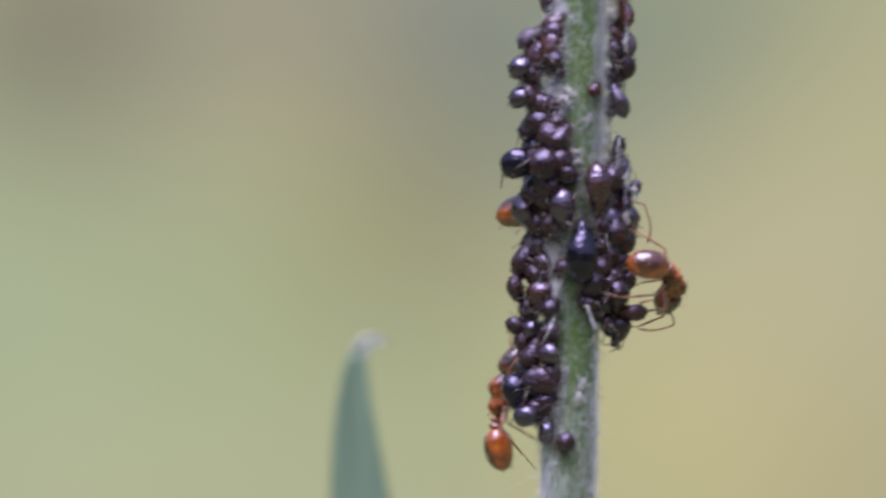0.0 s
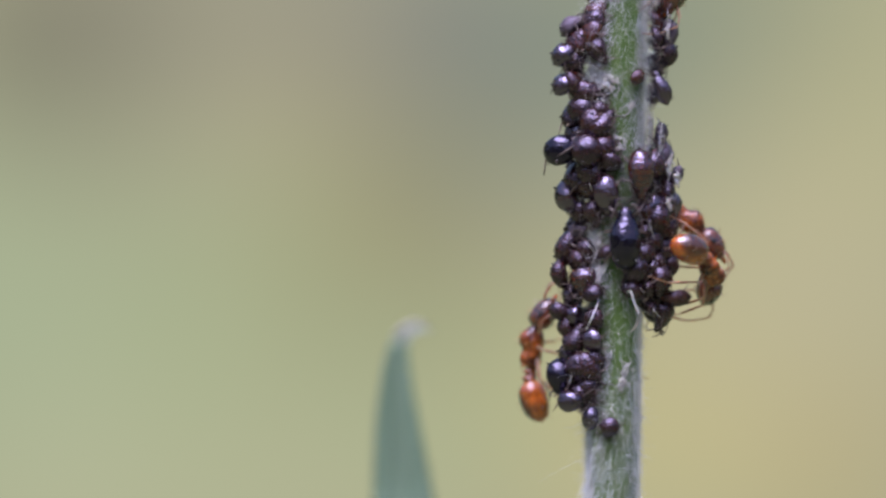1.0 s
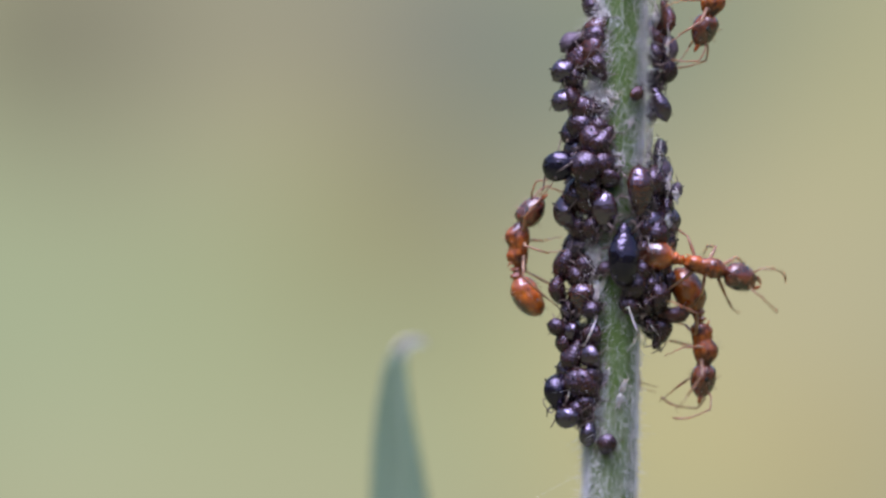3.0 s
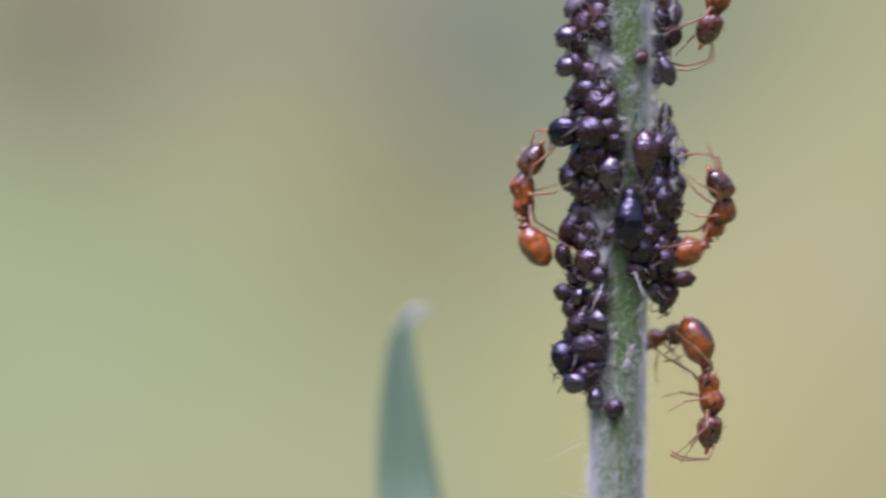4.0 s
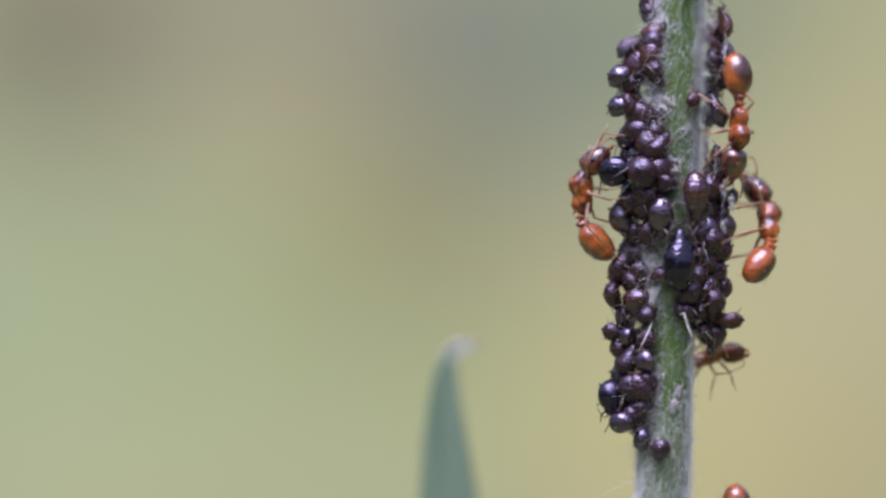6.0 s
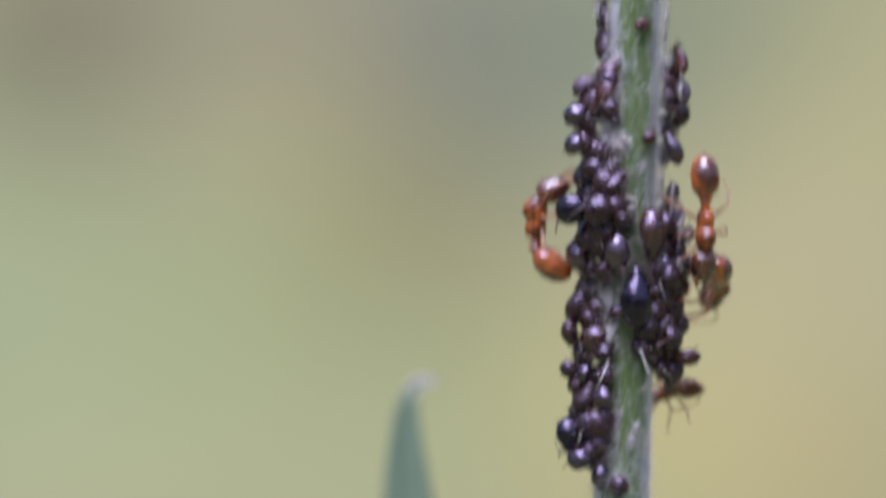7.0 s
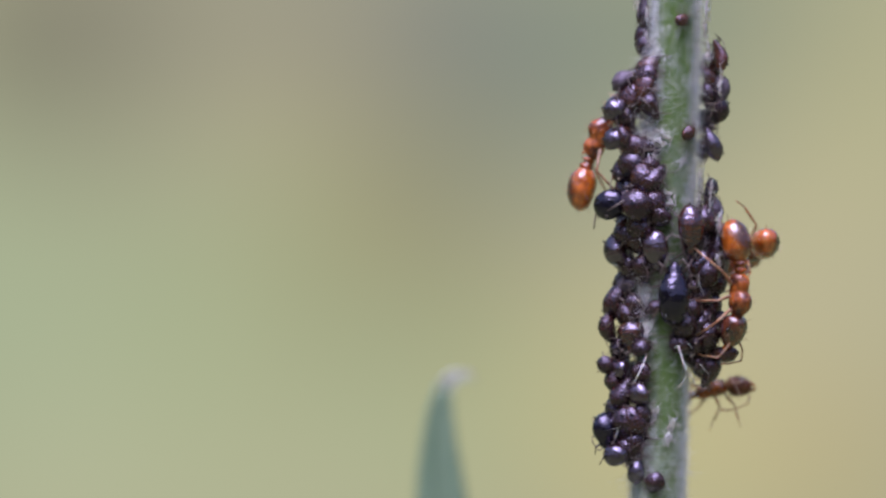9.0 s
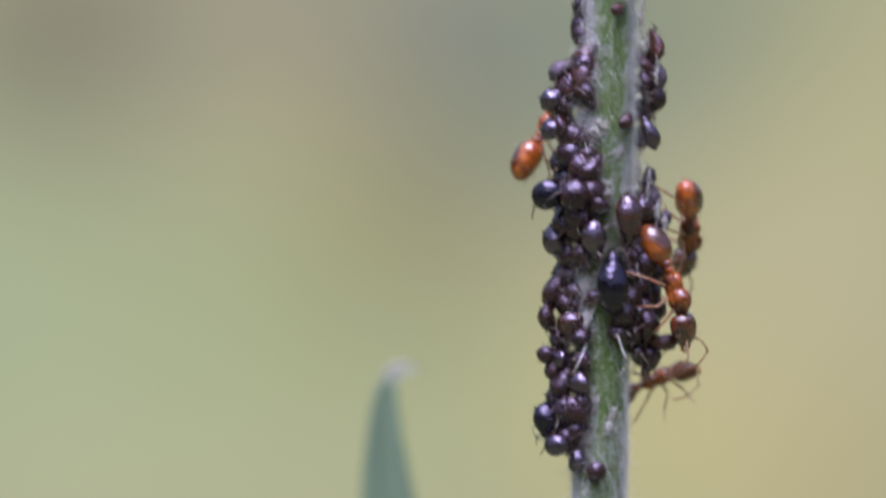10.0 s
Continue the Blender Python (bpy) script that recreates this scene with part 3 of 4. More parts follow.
        put_aphid(CROWD.choice(("dark", "dark", "dull", "brown")), stem_x(y) + side * CROWD.uniform(52, 68), y, long, long * 0.74, CROWD.choice((0, 180)) + CROWD.gauss(0, 35), None, CROWD.uniform(10, 48))


colony()

# cast skins caught in the down
def husk(x, y, long, wide, lean, seed):
    off = (x - stem_x(y)) / (stem_r(y) + 3)
    a = math.asin(max(-0.96, min(0.96, off)))
    root_at = at(stem_x(y), y) + Vector((math.sin(a), -math.cos(a), 0)) * (stem_r(y) + wide * 0.18) * max(1.0, abs(off)) * U
    ob = new("cast_skin")
    tagged(ob, "crumpled whitish cast aphid skin stuck in the down", "cast skin", "cast skins on the stem")
    r = random.Random(seed)
    for i in range(5):      # torn flakes of the skin
        z, x, w = r.uniform(-0.4, 0.3) * long, r.uniform(-0.35, 0.35) * wide, r.uniform(0.12, 0.26) * wide
        h = r.uniform(0.15, 0.32) * long
        bm = bmesh.new()
        lump(bm, [(z - h, 0.8, 0.6, x, r.uniform(-3, 2)), (z - h * 0.4, w, 1.2, x + r.uniform(-4, 4), r.uniform(-5, 2)), (z + h * 0.3, w * r.uniform(0.6, 1.2), 1.4, x + r.uniform(-5, 5), r.uniform(-5, 2)), (z + h, 0.9, 0.6, x + r.uniform(-5, 5), r.uniform(-4, 2))], 9, wob=0.9, seed=seed + i)
        part("flake", bm, HUSK, ob)
    for i in range(16):
        z = r.uniform(-0.5, 0.5) * long
        s = r.choice((-1, 1))
        bm = bmesh.new()
        limb(bm, [(r.uniform(-4, 4), 0, z), (s * wide * 0.5, -5, z + r.uniform(-10, 10)), (s * wide * r.uniform(0.7, 1.1), -2, z + r.uniform(-24, 18))], [0.8, 0.65, 0.25], 4)
        part("thread", bm, HUSK, ob)
    resting(ob, Matrix.Translation(root_at) @ Matrix.Rotation(a, 4, "Z") @ Matrix.Rotation(radians(lean), 4, "Y"))


husk(1104, 103, 62, 34, 115, 1)
husk(1088, 82, 44, 24, 40, 2)
husk(1124, 214, 42, 26, 150, 3)
husk(1140, 622, 50, 17, 15, 4)
husk(1098, 432, 60, 24, 20, 5)
husk(1096, 374, 46, 22, 160, 6)
husk(1186, 178, 60, 22, 10, 7)
husk(1070, -190, 44, 22, 40, 8)
husk(1196, -128, 46, 18, 10, 9)
husk(1108, 590, 40, 12, 200, 10)
husk(1155, 145, 16, 9, 60, 11)
husk(1186, 190, 56, 20, 170, 12)
husk(1180, 236, 46, 30, 60, 18)
husk(1082, 366, 40, 20, 80, 14)
husk(1094, 136, 44, 22, 60, 15)
husk(1072, -150, 46, 20, 10, 16)
husk(1192, -90, 40, 16, 160, 17)
husk(1196, -176, 44, 20, 20, 20)
husk(1200, -232, 40, 22, 70, 21)
husk(1198, -40, 36, 20, 120, 22)
husk(1086, -214, 46, 26, 100, 23)
husk(1090, -176, 40, 26, 50, 24)
husk(1088, -120, 44, 22, 0, 25)
husk(1086, -64, 40, 18, 20, 26)
husk(1222, 6, 40, 14, 10, 27)
husk(1206, 206, 48, 22, 20, 28)
husk(1222, 250, 38, 20, 60, 29)
husk(1236, 276, 30, 16, 110, 30)
husk(1224, 318, 34, 16, 80, 31)
husk(1112, 112, 50, 28, 100, 32)
husk(1092, 398, 54, 26, 10, 33)


def fibre(points, thick, label):
    """A pale fibre lying against the down."""
    bm = bmesh.new()
    here = at(*points[0])
    limb(bm, [Vector(((x - points[0][0]), d - points[0][2], points[0][1] - y)) for x, y, d in points], [thick * (1.0 - 0.5 * (i / (len(points) - 1)) ** 3) for i in range(len(points))], 6)
    ob = part("fibre", bm, HUSK, None)
    tagged(ob, label, "fibre", "pale fibres on the stem")
    resting(ob, Matrix.Translation(here))


fibre([(1144, 474, -66), (1150, 472, -72), (1153, 482, -76), (1158, 498, -80), (1164, 512, -82), (1167, 521, -82), (1162, 529, -80), (1156, 538, -74), (1149, 547, -66)], 1.9, "bent pale dry fibre against the green stem")
fibre([(1095, 488, -58), (1088, 504, -76), (1081, 520, -82), (1075, 532, -80), (1070, 541, -72)], 1.3, "thin pale dry fibre beside dark aphids")
fibre([(1040, 640, -40), (1044, 628, -52), (1048, 612, -50)], 1.3, "thin pale dry fibre among black aphids")
threads = random.Random(23)
for k in range(12):     # wax threads and stray bristles caught between the bodies
    side = -1 if k % 2 else 1
    y0 = threads.uniform(20, 640) if side < 0 else threads.uniform(180, 530)
    x0 = stem_x(y0) + side * threads.uniform(34, 66)
    lean = threads.gauss(0.5, 0.6)
    long = threads.uniform(14, 28)
    fibre([(x0 + math.sin(lean) * long * f, y0 + math.cos(lean) * long * f, -78 + 20 * abs(x0 - stem_x(y0) - side * 34) / 32 + 6 * f * f) for f in (0, 0.35, 0.7, 1.0)], 0.6, "thin white wax thread among dark aphids")


# ---- ants ----
LEGS = (  # coxa, knee, heel, toe; x towards the belly, z ahead
    ((10, 9, 26), (20, 36, 54), (58, 40, 78), (86, 34, 96)),
    ((12, 10, 4), (14, 46, 8), (56, 56, 0), (90, 50, 6)),
    ((11, 9, -16), (10, 44, -46), (54, 56, -82), (84, 50, -110)))


def bristles(under, span, wide, count, material, seed):
    """Short stiff hairs standing on a body that lies along z."""
    r = random.Random(seed)
    verts, faces = [], []
    mesh = under.data
    for i in range(count):
        v = mesh.vertices[r.randrange(len(mesh.vertices) // 8, len(mesh.vertices) * 7 // 8)]
        d = (v.normal + Vector((r.gauss(0, 0.3), r.gauss(0, 0.3), r.gauss(-0.2, 0.3)))).normalized()
        side = d.orthogonal().normalized()
        other = d.cross(side)
        long = r.uniform(7, 13) * U
        b0 = len(verts)
        for s_, w in ((-0.1, 0.5), (1.0, 0.12)):
            for k in range(3):
                e = 2 * math.pi * k / 3
                verts.append(v.co + d * long * s_ + (side * math.cos(e) + other * math.sin(e)) * w * U)
        for k in range(3):
            j = (k + 1) % 3
            faces.append((b0 + k, b0 + j, b0 + 3 + j, b0 + 3 + k))
    me = bpy.data.meshes.new("bristles")
    me.from_pydata(verts, [], faces)
    me.materials.append(material)
    ob = new("bristles", me)
    ob.parent = under
    tagged(ob, kind="stuff")


def ant(label, body, head_skin, gaster_skin, leg_skin):
    """One ant, head towards +z, belly towards +x; the origin is in the middle of the thorax. Returns it with its moving parts."""
    root = new("ant")
    tagged(root, label, "ant", "ants tending the aphids")
    moving = {"legs": [], "antennae": []}
    bm = bmesh.new()
    pod(bm, [(-37, 6, 6, 4, 0), (-34, 12, 10, 3, 0), (-28, 17, 13, 1, 0), (-18, 19.5, 14.5, 0, 0), (-9, 19, 14.5, 1, 0), (-4, 18, 14.5, 2, 0), (2, 19.5, 16, 1, 0), (12, 22, 18, -1, 0), (22, 21, 17.5, -1, 0), (31, 17, 14, 1, 0), (37, 12, 10.5, 3, 0), (42, 9, 9, 5, 0)], 48, 30, dent=0.08, seed=3)
    thorax = part("thorax", bm, body, root)
    for s in (-1, 1):
        bm = bmesh.new()
        limb(bm, [(-7, 5 * s, -24), (-13, 8 * s, -31), (-17, 9 * s, -38)], [2.4, 1.6, 0.5], 6)
        part("spine", bm, body, thorax)
    bm = bmesh.new()
    pod(bm, [(-30, 8, 7, 4, 0), (-35, 6.5, 6, 3, 0), (-39, 9.5, 8, 0, 0), (-42.5, 11.5, 9.5, -2, 0), (-46.5, 8, 8, 2, 0), (-50, 10.5, 10, 1, 0), (-54, 13, 12.5, 0, 0), (-58, 11, 11, 1, 0), (-61, 8, 8, 3, 0)], 30, 18, dent=0.06, seed=2)
    part("waist", bm, body, root)
    bm = bmesh.new()
    pod(bm, [(4, 4, 4, 0, 0), (1.5, 10, 10, 0, 0), (-4, 16, 16, 0, 0), (-13, 22.5, 22.5, 0, 0), (-26, 25.5, 26, 0, 0), (-40, 25.5, 26, 1, 0), (-53, 23, 23.5, 2, 0), (-63, 18.5, 19, 4, 0), (-70, 12.5, 12.5, 5, 0), (-74, 6, 6, 6, 0)], 40, 30, crease=0.02, folds=3.3, dent=0.04, seed=5)
    gaster = part("gaster", bm, gaster_skin, root, "glossy amber rear body")
    gaster.location = (3 * U, 0, -58 * U)
    bm = bmesh.new()
    limb(bm, [(6, 0, -71), (7, 0, -75), (8, 0, -79)], [2.0, 1.2, 0.3], 6)
    part("sting", bm, body, gaster)
    moving["gaster"] = gaster
    bm = bmesh.new()
    pod(bm, [(-1, 8, 8, 0, 0), (2, 15, 16, 1, 0), (8, 20.5, 21.5, 1, 0), (18, 23, 24, 2, 0), (30, 22.5, 23.5, 3, 0), (41, 19.5, 21, 4, 0), (49, 15, 17.5, 5, 0), (54, 10.5, 13, 6, 0), (57, 5.5, 8, 7, 0)], 36, 30, dent=0.05, seed=8)
    hd = part("head", bm, head_skin, root)
    hd.location = (6 * U, 0, 39 * U)
    moving["head"] = hd
    bristles(gaster, (0, -35), 29, 46, leg_skin, 1)
    bristles(hd, (3, 44), 22, 26, leg_skin, 2)
    bristles(thorax, (-24, 30), 17, 26, leg_skin, 3)
    for s in (-1, 1):
        bm = bmesh.new()
        egg(bm, (-2, 23.5 * s, 25), (3.6, 2.6, 4.6), rows=6, seg=10)
        part("eye", bm, EYE, hd)
        bm = bmesh.new()
        limb(bm, [(6, 9 * s, 52), (9, 9.5 * s, 59), (11, 6 * s, 65), (12, 1.5 * s, 69)], [4, 4, 3, 0.8], 7)
        part("mandible", bm, body, hd)
        bm = bmesh.new()
        limb(bm, [(0, 0, 0), (-8, 12 * s, 16), (-9, 16 * s, 32), (-8, 18 * s, 38), (2, 20 * s, 44), (18, 21 * s, 54), (34, 20 * s, 60), (50, 17 * s, 61), (56, 16 * s, 60)], [1.9, 1.6, 1.7, 1.9, 1.3, 1.5, 1.9, 2.2, 1.0], 7)
        an = part("antenna", bm, leg_skin, hd)
        an.location = (-4 * U, 8 * s * U, 42 * U)
        moving["antennae"].append((an, s))
        for i, (c, knee, heel, toe) in enumerate(LEGS):
            bm = bmesh.new()
            c0 = Vector((c[0], c[1] * s, c[2]))
            pts = [Vector((p[0], p[1] * s, p[2])) - c0 for p in (c, knee, heel, toe)]
            m1, m2 = pts[0].lerp(pts[1], 0.45), pts[1].lerp(pts[2], 0.5)
            near_knee = pts[1].lerp(pts[2], 0.08)
            limb(bm, [(-3, -3 * s, 0), pts[0].lerp(pts[1], 0.16), m1, pts[1], near_knee, m2, pts[2]], [7.0, 3.0, 3.3, 2.0, 1.7, 2.4, 1.6], 8)
            lg = part("leg", bm, leg_skin, root)
            lg.location = c0 * U
            moving["legs"].append((lg, i, s))
            bm = bmesh.new()
            f = [pts[2].lerp(pts[3], j / 5) + Vector((0, 0, (2 if j % 2 else 0))) for j in range(6)]
            limb(bm, f, [1.4, 1.1, 1.3, 1.0, 1.1, 0.6], 6)
            part("foot", bm, leg_skin, lg)
    return root, moving


ANT_LABEL = "orange-red shiny ant climbing among the aphids"
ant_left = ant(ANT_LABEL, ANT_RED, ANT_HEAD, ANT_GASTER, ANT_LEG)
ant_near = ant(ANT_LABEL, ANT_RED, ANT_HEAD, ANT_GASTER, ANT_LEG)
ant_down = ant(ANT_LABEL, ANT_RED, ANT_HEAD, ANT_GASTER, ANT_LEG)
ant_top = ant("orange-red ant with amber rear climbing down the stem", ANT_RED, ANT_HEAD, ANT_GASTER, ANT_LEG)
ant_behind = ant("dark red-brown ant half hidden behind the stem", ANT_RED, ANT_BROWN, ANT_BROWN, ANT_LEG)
for ob in ant_behind[0].children_recursive:     # a smaller worker
    ob.data.transform(Matrix.Scale(0.78, 4))
    ob.location *= 0.78

big = ant_down[1]["gaster"]                     # a well-fed one
for ob in [big] + list(big.children_recursive):
    ob.data.transform(Matrix.Scale(1.12, 4))
    if ob is not big:
        ob.location *= 1.12


# ---- what moves ----
def motions():
    # the wind: seconds, shift of the plant right and down in plan units, lean in degrees, approach to the lens
    sway = [
        (0, -113, 68, 0, 0.0115), (0.1, -130, 71, 0, 0.0103), (0.2, -112, 74, 0, 0.0091), (0.3, -67, 75, 0, 0.0079), (0.4, -71, 79, 0, 0.0067),
        (0.5, -86, 85, 0, 0.0055), (0.6, -108, 93, -0.05, 0.0046), (0.7, -120, 94, -0.09, 0.0036), (0.8, -89, 92, -0.14, 0.0027), (0.9, -43, 70, -0.18, 0.0017),
        (1, -36, 43, -0.23, 0.0008), (1.1, -19, 45, -0.07, 0.0028), (1.2, -16, 47, 0.09, 0.0049), (1.3, -9, 38, 0.26, 0.0069), (1.4, 12, 19, 0.42, 0.009),
        (1.5, 25, 19, 0.58, 0.011), (1.6, 16, 5, 0.52, 0.01), (1.7, 40, -1, 0.46, 0.009), (1.8, 26, 45, 0.4, 0.008), (1.9, 11, 53, 0.34, 0.007),
        (2, 28, 49, 0.28, 0.006), (2.1, 39, 35, 0.3, 0.0056), (2.2, 41, 29, 0.32, 0.0052), (2.3, 45, 28, 0.33, 0.0048), (2.4, 31, 42, 0.35, 0.0044),
        (2.5, -28, 48, 0.37, 0.004), (2.6, -41, 69, 0.29, 0.003), (2.7, -40, 76, 0.22, 0.002), (3.8, -34, 52, -0.37, 0), (3.9, -45, 44, -0.35, 0.0015),
        (4, -28, 10, -0.33, 0.003), (4.1, -6, 19, -0.26, 0.0024), (4.2, 11, 18, -0.2, 0.0018), (4.3, 16, 10, -0.13, 0.0012), (4.4, -6, 7, -0.07, 0.0006),
        (4.5, 0, 0, 0, 0), (4.6, 0, -15, 0.11, 0.0008), (4.7, 31, -6, 0.23, 0.0016), (4.8, 19, 9, 0.34, 0.0024), (4.9, 20, 12, 0.46, 0.0032), (5, 14, 39, 0.57, 0.004),
        (5.1, -19, 42, 0.37, 0.0027), (5.2, -67, 70, 0.18, 0.0014), (5.3, -93, 91, -0.02, 0.0001), (5.4, -80, 91, -0.21, -0.0012), (5.5, -39, 79, -0.41, -0.0025),
        (5.6, 41, 82, 0.13, -0.0013), (5.7, 73, 78, 0.67, 0), (6.8, -8, 93, 0.33, -0.0057), (6.9, -20, 100, 0.3, -0.0063), (7, -17, 147, 0.27, -0.0068),
        (7.1, -47, 180, 0.23, -0.0085), (7.2, -66, 186, 0.2, -0.0103), (7.3, -93, 207, 0.16, -0.012), (7.4, -118, 195, 0.13, -0.0138), (7.5, -121, 197, 0.09, -0.0155),
        (7.6, -137, 214, 0.09, -0.0158), (7.7, -139, 218, 0.1, -0.0161), (7.8, -142, 218, 0.1, -0.0165), (7.9, -155, 214, 0.14, -0.0187), (8, -154, 191, 0.18, -0.0208),
        (8.1, -146, 184, 0.07, -0.0176), (8.2, -159, 199, -0.03, -0.0144), (8.3, -142, 177, -0.14, -0.0112), (8.4, -117, 151, -0.24, -0.008),
        (8.5, -86, 145, -0.35, -0.0048), (8.6, -31, 118, -0.13, -0.0043), (8.7, 13, 110, 0.08, -0.0037), (8.8, 44, 130, 0.3, -0.0031), (8.9, 47, 129, 0.51, -0.0025),
        (9, 49, 139, 0.73, -0.0019), (9.1, 21, 136, 0.72, -0.003), (9.2, 6, 135, 0.71, -0.0041), (9.3, 10, 191, 0.7, -0.0051), (9.4, -4, 189, 0.69, -0.0062),
        (9.5, -27, 178, 0.68, -0.0073), (9.6, -28, 182, 0.56, -0.0064), (9.7, -33, 180, 0.43, -0.0055), (9.8, -59, 157, 0.31, -0.0047), (9.9, -53, 143, 0.18, -0.0038),
        (10, -58, 121, 0.06, -0.0029),
    ]

    def blown(t):
        i = max(k for k in range(len(sway)) if sway[k][0] <= t + 1e-6)
        a, b = sway[i], sway[min(i + 1, len(sway) - 1)]
        f = 0 if a is b else (t - a[0]) / (b[0] - a[0])
        f = f * f * (3 - 2 * f) if b[0] - a[0] > 0.5 else f
        dx, dy, lean, near = [p + (q - p) * f for p, q in zip(a[1:], b[1:])]
        hub = at(1050, 450)
        back = 0.6 * REACH * (1 / (1 + near) - 1)
        s = 1 + back / REACH
        to = Vector(((1050 + dx - 784) * U * s, back, HEIGHT + (441 - 450 - dy) * U * s))
        return Matrix.Translation(to) @ Matrix.Rotation(radians(lean), 4, "Y") @ Matrix.Translation(-hub)

    times = [round(0.1 * k, 1) for k in range(101)]
    wind = {t: blown(t) for t in times}
    for ob, rest in SWAYED:
        walk(ob, [(t, wind[t] @ rest) for t in times])

    def crawl(made, rows, seed, fold=0.45, tuck=0.0):
        """rows: seconds, thorax x, y, depth in plan units, heading (clockwise from up), spin about the body, pitch towards the lens, bend of head and of gaster (to the belly)."""
        root, moving = made
        rnd = random.Random(seed)
        phase = {id(o): rnd.uniform(0, 6.28) for o, *_ in moving["legs"] + moving["antennae"]}

        def state(t):
            i = max(k for k in range(len(rows)) if rows[k][0] <= t + 1e-6)
            a, b = rows[i], rows[min(i + 1, len(rows) - 1)]
            if a is b:
                return a[1:]
            # a smooth path through the rows
            p, q = rows[max(i - 1, 0)], rows[min(i + 2, len(rows) - 1)]
            h = b[0] - a[0]
            f = (t - a[0]) / h
            out = []
            for c in range(1, len(a)):
                da = (b[c] - p[c]) / (b[0] - p[0]) * h
                db = (q[c] - a[c]) / (q[0] - a[0]) * h
                lim = 3 * abs(b[c] - a[c])
                da, db = max(-lim, min(lim, da)), max(-lim, min(lim, db))
                out.append((2 * f**3 - 3 * f * f + 1) * a[c] + (f**3 - 2 * f * f + f) * da + (3 * f * f - 2 * f**3) * b[c] + (f**3 - f * f) * db)
            return out

        st = {t: state(t) for t in times}
        walk(root, [(t, wind[t] @ Matrix.Translation(at(*st[t][:3])) @ Matrix.Rotation(radians(st[t][5]), 4, "X") @ Matrix.Rotation(radians(st[t][3]), 4, "Y") @ Matrix.Rotation(radians(st[t][4]), 4, "Z")) for t in times])
        far, gone = {}, 0.0
        for a, b in zip([0.0] + times, times):
            gone += math.hypot(st[b][0] - st[a][0], st[b][1] - st[a][1])
            far[b] = gone
        for ob, i, s in moving["legs"]:
            here = ob.location.copy()
            ph = phase[id(ob)] + (i + (s > 0)) % 2 * math.pi
            own = Matrix.Rotation(tuck + rnd.gauss(0, 0.16), 4, "Y") @ Matrix.Rotation(rnd.gauss(0, 0.2), 4, "Z") @ Matrix.Rotation(rnd.gauss(0, 0.12), 4, "X")
            walk(ob, [(t, Matrix.Translation(here) @ Matrix.Rotation(0.20 * math.sin(far[t] / 9.0 + ph) + 0.05 * math.sin(3.1 * t + ph), 4, "Y") @ Matrix.Rotation(0.12 * s * math.cos(far[t] / 9.0 + ph), 4, "Z") @ own) for t in times])
        for ob, s in moving["antennae"]:
            here = ob.location.copy()
            ph = phase[id(ob)]
            walk(ob, [(t, Matrix.Translation(here) @ Matrix.Rotation(fold + 0.3 * math.sin(4.3 * t + ph), 4, "Y") @ Matrix.Rotation(0.2 * math.sin(5.7 * t + ph), 4, "X")) for t in times])
        for ob, c, sign in ((moving["head"], 6, 1), (moving["gaster"], 7, -1)):
            here = ob.location.copy()
            walk(ob, [(t, Matrix.Translation(here) @ Matrix.Rotation(sign * radians(st[t][c]), 4, "Y")) for t in times])

    crawl(ant_left, [
        (0, 1000, 636, 140, 8, 0, 0, 12, 10), (0.5, 993, 592, 150, 8, 0, 0, 14, 8), (1, 978, 576, 140, 5, 0, 0, 18, 14), (1.5, 963, 542, 120, 0, 0, 0, 18, 12),
        (2, 954, 458, 95, -1, 0, 0, 16, 14), (2.5, 956, 380, 60, 4, 0, 0, 28, 26), (2.7, 956, 373, 50, 3, 0, 0, 30, 28), (3.8, 955, 342, 0, -2, 0, 0, 24, 22),
        (4.0, 955, 336, 0, -3, 0, 0, 24, 20), (4.5, 952, 308, 0, -3, 0, 0, 28, 20), (5, 959, 290, 0, -2, 0, 0, 34, 30), (5.5, 970, 276, 0, -3, 0, 0, 34, 28), (5.7, 972, 274, 0, -3, 0, 0, 36, 30),
        (6.8, 963, 236, 10, 0, 0, 0, 52, 42), (7.2, 966, 246, 30, 0, 0, 0, 64, 48), (7.5, 966, 238, 50, 0, 0, 0, 66, 50), (8, 968, 214, 85, 4, 0, 0, 34, 30),
        (8.5, 984, 147, 60, 9, 0, 0, 24, 12), (9, 1006, 106, 50, 22, 0, 0, 5, 6), (9.5, 1036, 96, 70, 34, 0, 0, 0, -2), (10, 1040, 82, 75, 34, 0, 0, 0, -2),
    ], 0, 0.15)
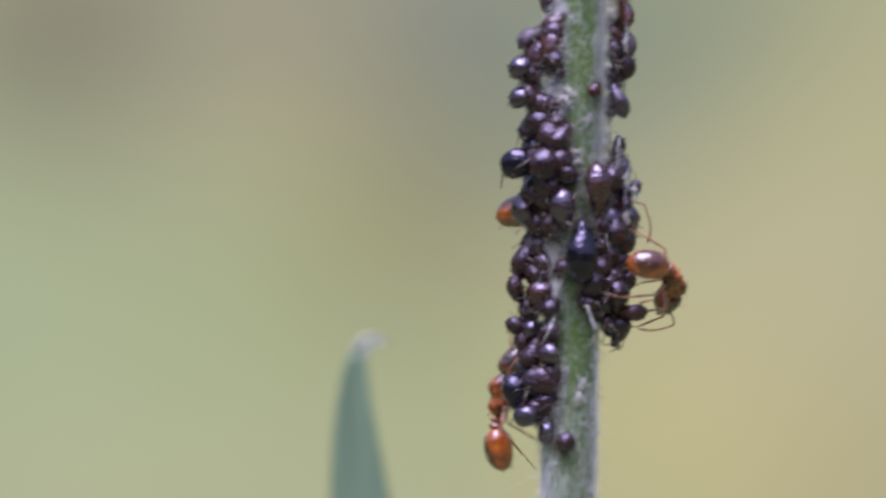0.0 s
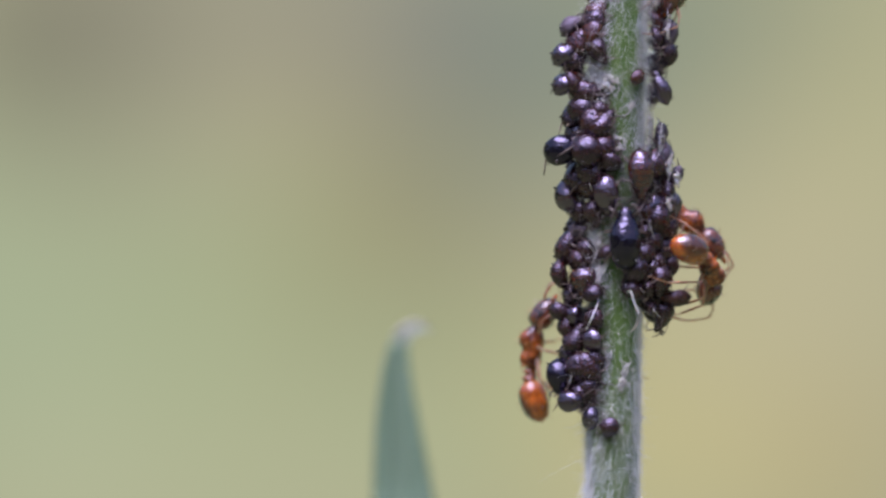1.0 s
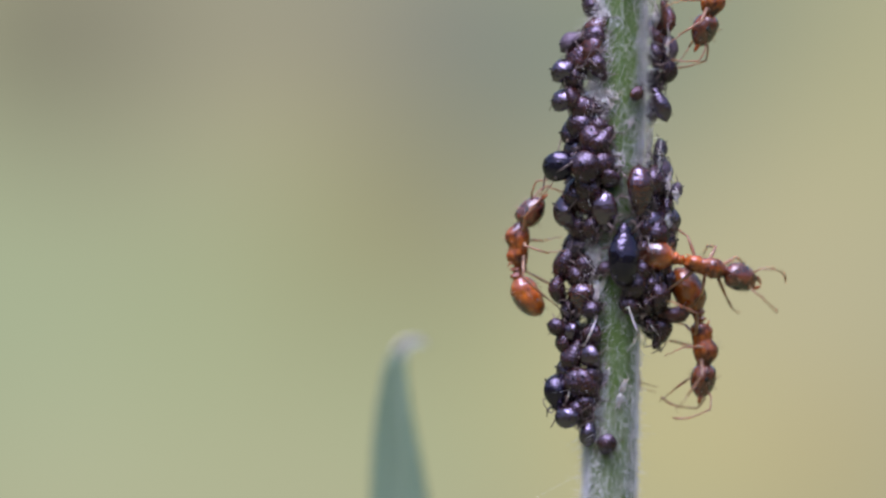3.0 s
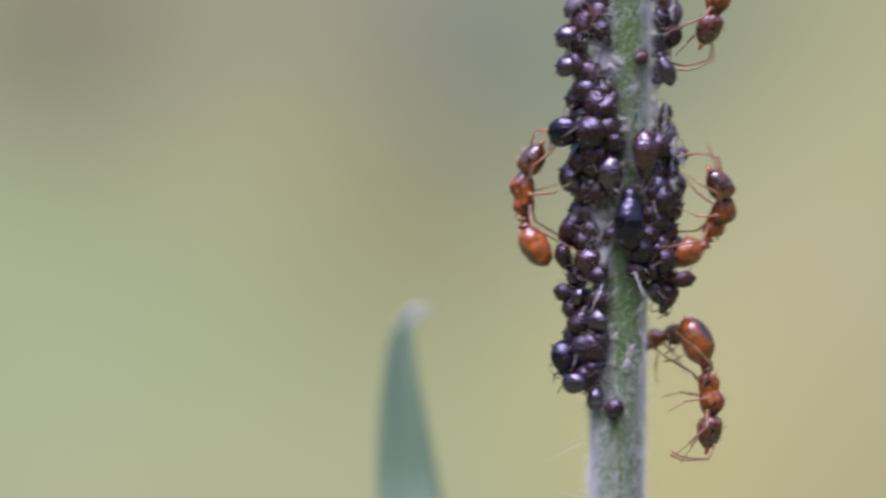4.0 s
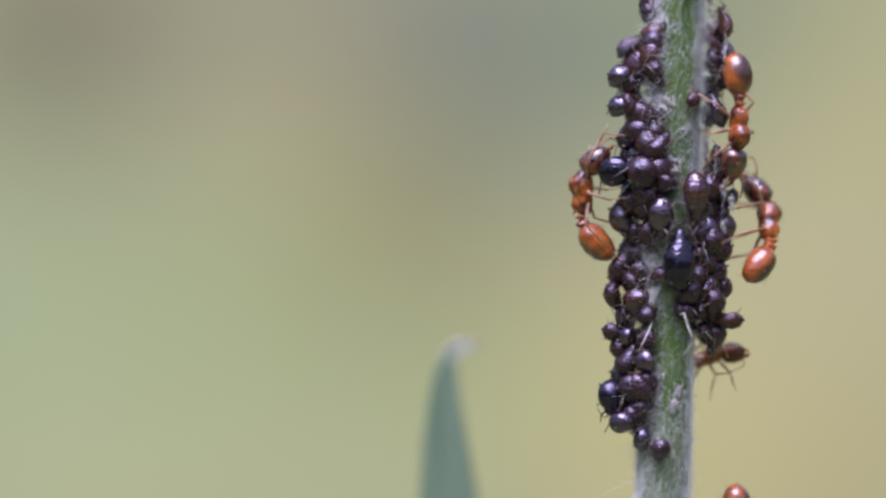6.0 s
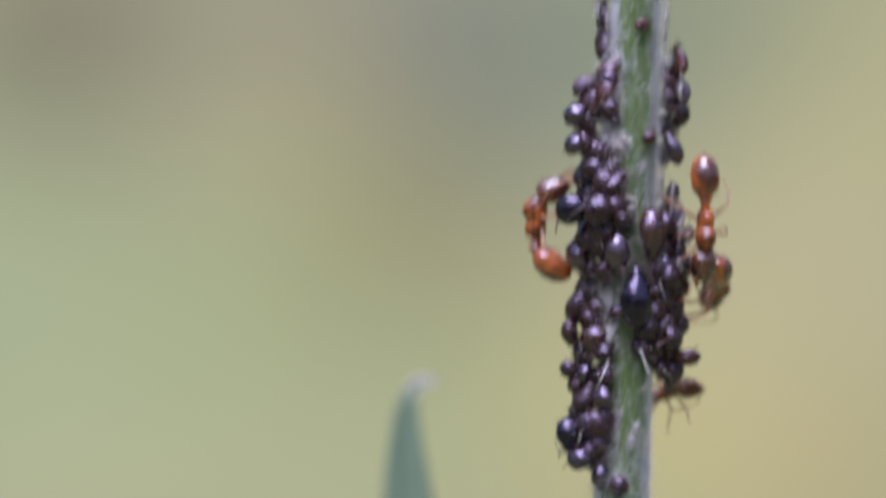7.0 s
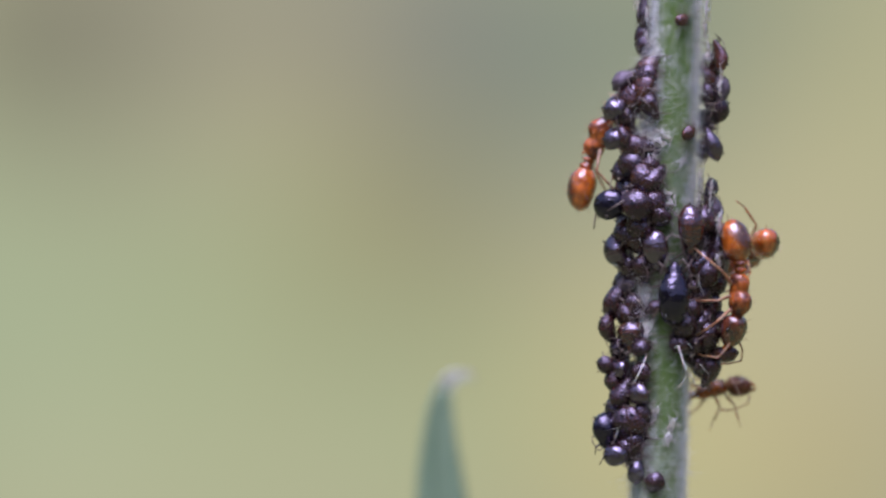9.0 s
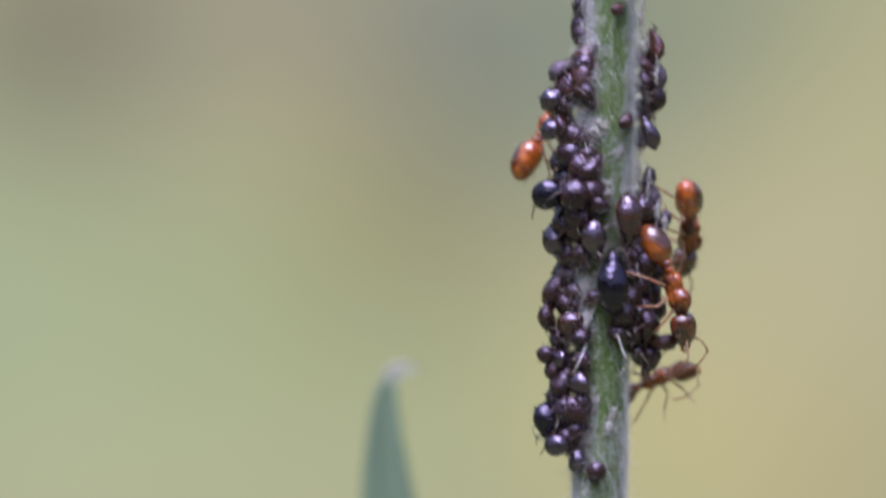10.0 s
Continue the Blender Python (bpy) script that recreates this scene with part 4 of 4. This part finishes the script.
    crawl(ant_near, [
        (0, 1302, 434, 0, 172, 0, 62, 20, 58), (0.5, 1303, 440, 0, 172, 0, 64, 20, 58), (1, 1294, 440, 0, 168, 0, 60, 15, 30), (1.5, 1294, 449, -10, 165, 0, 46, 10, 22),
        (2, 1265, 436, -48, 160, 20, 0, 0, -3), (2.5, 1265, 402, -78, 130, 60, 0, 0, -3), (2.7, 1277, 406, -78, 126, 60, 0, 0, -3),
        (3.3, 1290, 392, -10, 80, 100, 0, 20, 22), (3.8, 1300, 386, 0, 36, 180, 15, 50, 40), (4.0, 1301, 378, 0, 29, 180, 14, 52, 38),
        (4.5, 1325, 343, 0, 18, 180, 0, 52, 26), (5, 1312, 318, 0, 15, 180, 0, 56, 32), (5.5, 1309, 280, 5, 2, 180, 0, 42, 38), (5.7, 1308, 280, 8, 0, 180, 0, 40, 38),
        (6.2, 1300, 326, 60, 0, 180, -52, 20, 15), (6.8, 1294, 361, 95, 2, 180, -108, 0, 0), (7.2, 1290, 347, 95, -5, 180, -105, 0, 0),
        (7.5, 1288, 308, 95, -8, 180, -105, 0, 0), (8, 1284, 316, 95, -11, 180, -105, 0, 0), (8.5, 1284, 313, 95, -14, 180, -105, 0, 0), (9, 1282, 312, 95, -16, 180, -105, 0, 0),
        (9.5, 1282, 294, 95, -8, 180, -112, 0, 0), (10, 1282, 296, 90, 0, 180, -135, 0, 0),
    ], 1, 0.0)
    crawl(ant_down, [
        (0, 1132, 292, 95, 84, 0, 0, 10, 0), (0.2, 1138, 294, 95, 88, 0, 0, 10, 0), (0.4, 1165, 312, 95, 100, 0, 0, 10, 0), (0.7, 1222, 335, 90, 115, 0, 0, 10, 0),
        (1, 1250, 344, 70, 122, 0, 0, 10, 10), (1.3, 1284, 358, 50, 126, 0, 0, 10, 10), (1.6, 1284, 350, 45, 136, 0, 0, 12, 10), (1.9, 1305, 380, 40, 155, 0, 0, 15, 10),
        (2.2, 1289, 412, 35, 170, 0, 0, 15, 10), (2.6, 1286, 472, 30, 168, 0, 0, 10, 10), (2.7, 1284, 490, 25, 169, 0, 0, 10, 10),
        (3.8, 1288, 655, 15, 171, 0, 0, 5, 10), (4.0, 1284, 688, 15, 172, 0, 0, 5, 10), (4.5, 1255, 760, 5, 183, 0, 0, 0, -10),
        (5, 1258, 838, 5, 187, 0, 0, 4, 18), (5.7, 1245, 884, 5, 182, 0, 0, 10, -10), (6.8, 1235, 1010, 5, 182, 0, 0, 10, 0), (8, 1230, 1120, 5, 182, 0, 0, 10, 0),
        (10, 1230, 1200, 5, 182, 0, 0, 10, 0),
    ], 2)
    crawl(ant_top, [
        (0, 1244, -184, 0, 176, 0, 0, 20, 5), (0.5, 1246, -176, 0, 176, 0, 0, 20, 5), (1, 1246, -115, 0, 176, 0, 0, 20, 5), (2, 1302, -112, 0, 180, 0, 0, 12, 5), (2.5, 1296, -100, 0, 180, 0, 0, 12, 5),
        (3.8, 1304, -50, -5, 180, 0, 0, 12, 5), (4.0, 1300, -22, -5, 181, 0, 0, 12, 5), (4.5, 1293, 40, -5, 182, 0, 0, 12, 5), (5, 1250, 52, -15, 183, 10, 0, 15, 5),
        (5.5, 1246, 90, -25, 183, 20, 0, 10, 5), (5.7, 1242, 110, -30, 181, 40, 0, 10, 5), (6.8, 1258, 232, -50, 180, 70, 0, 10, 0),
        (7.2, 1268, 280, -55, 180, 75, 0, 10, 0), (7.5, 1259, 284, -55, 180, 75, 0, 10, 0), (8, 1248, 322, -55, 180, 70, 0, 10, 5),
        (8.5, 1250, 352, -50, 180, 55, 0, 10, 5), (9, 1258, 378, -45, 180, 40, 0, 10, 8), (9.5, 1256, 388, -45, 176, 40, 0, 12, 10),
        (10, 1254, 396, -45, 160, 40, 0, 8, 6),
    ], 3, 0.2)
    crawl(ant_behind, [
        (0, 1096, 644, 95, 0, 0, 0, 0, 0), (2.7, 1100, 634, 95, 10, 0, 0, 0, 0), (3.8, 1168, 604, 95, 60, -30, 0, 10, 0), (4.5, 1196, 574, 130, 74, -60, 0, 20, 0),
        (5.5, 1198, 556, 140, 70, -60, 0, 20, 0), (7, 1194, 552, 140, 70, -60, 0, 25, 0), (8, 1206, 534, 140, 72, -60, 0, 20, 0), (9, 1216, 552, 140, 74, -60, 0, 20, 0),
        (9.5, 1226, 544, 140, 70, -60, 0, 20, 0), (10, 1226, 552, 140, 66, -60, 0, 20, 0),
    ], 4, 1.7, 0.7)


motions()
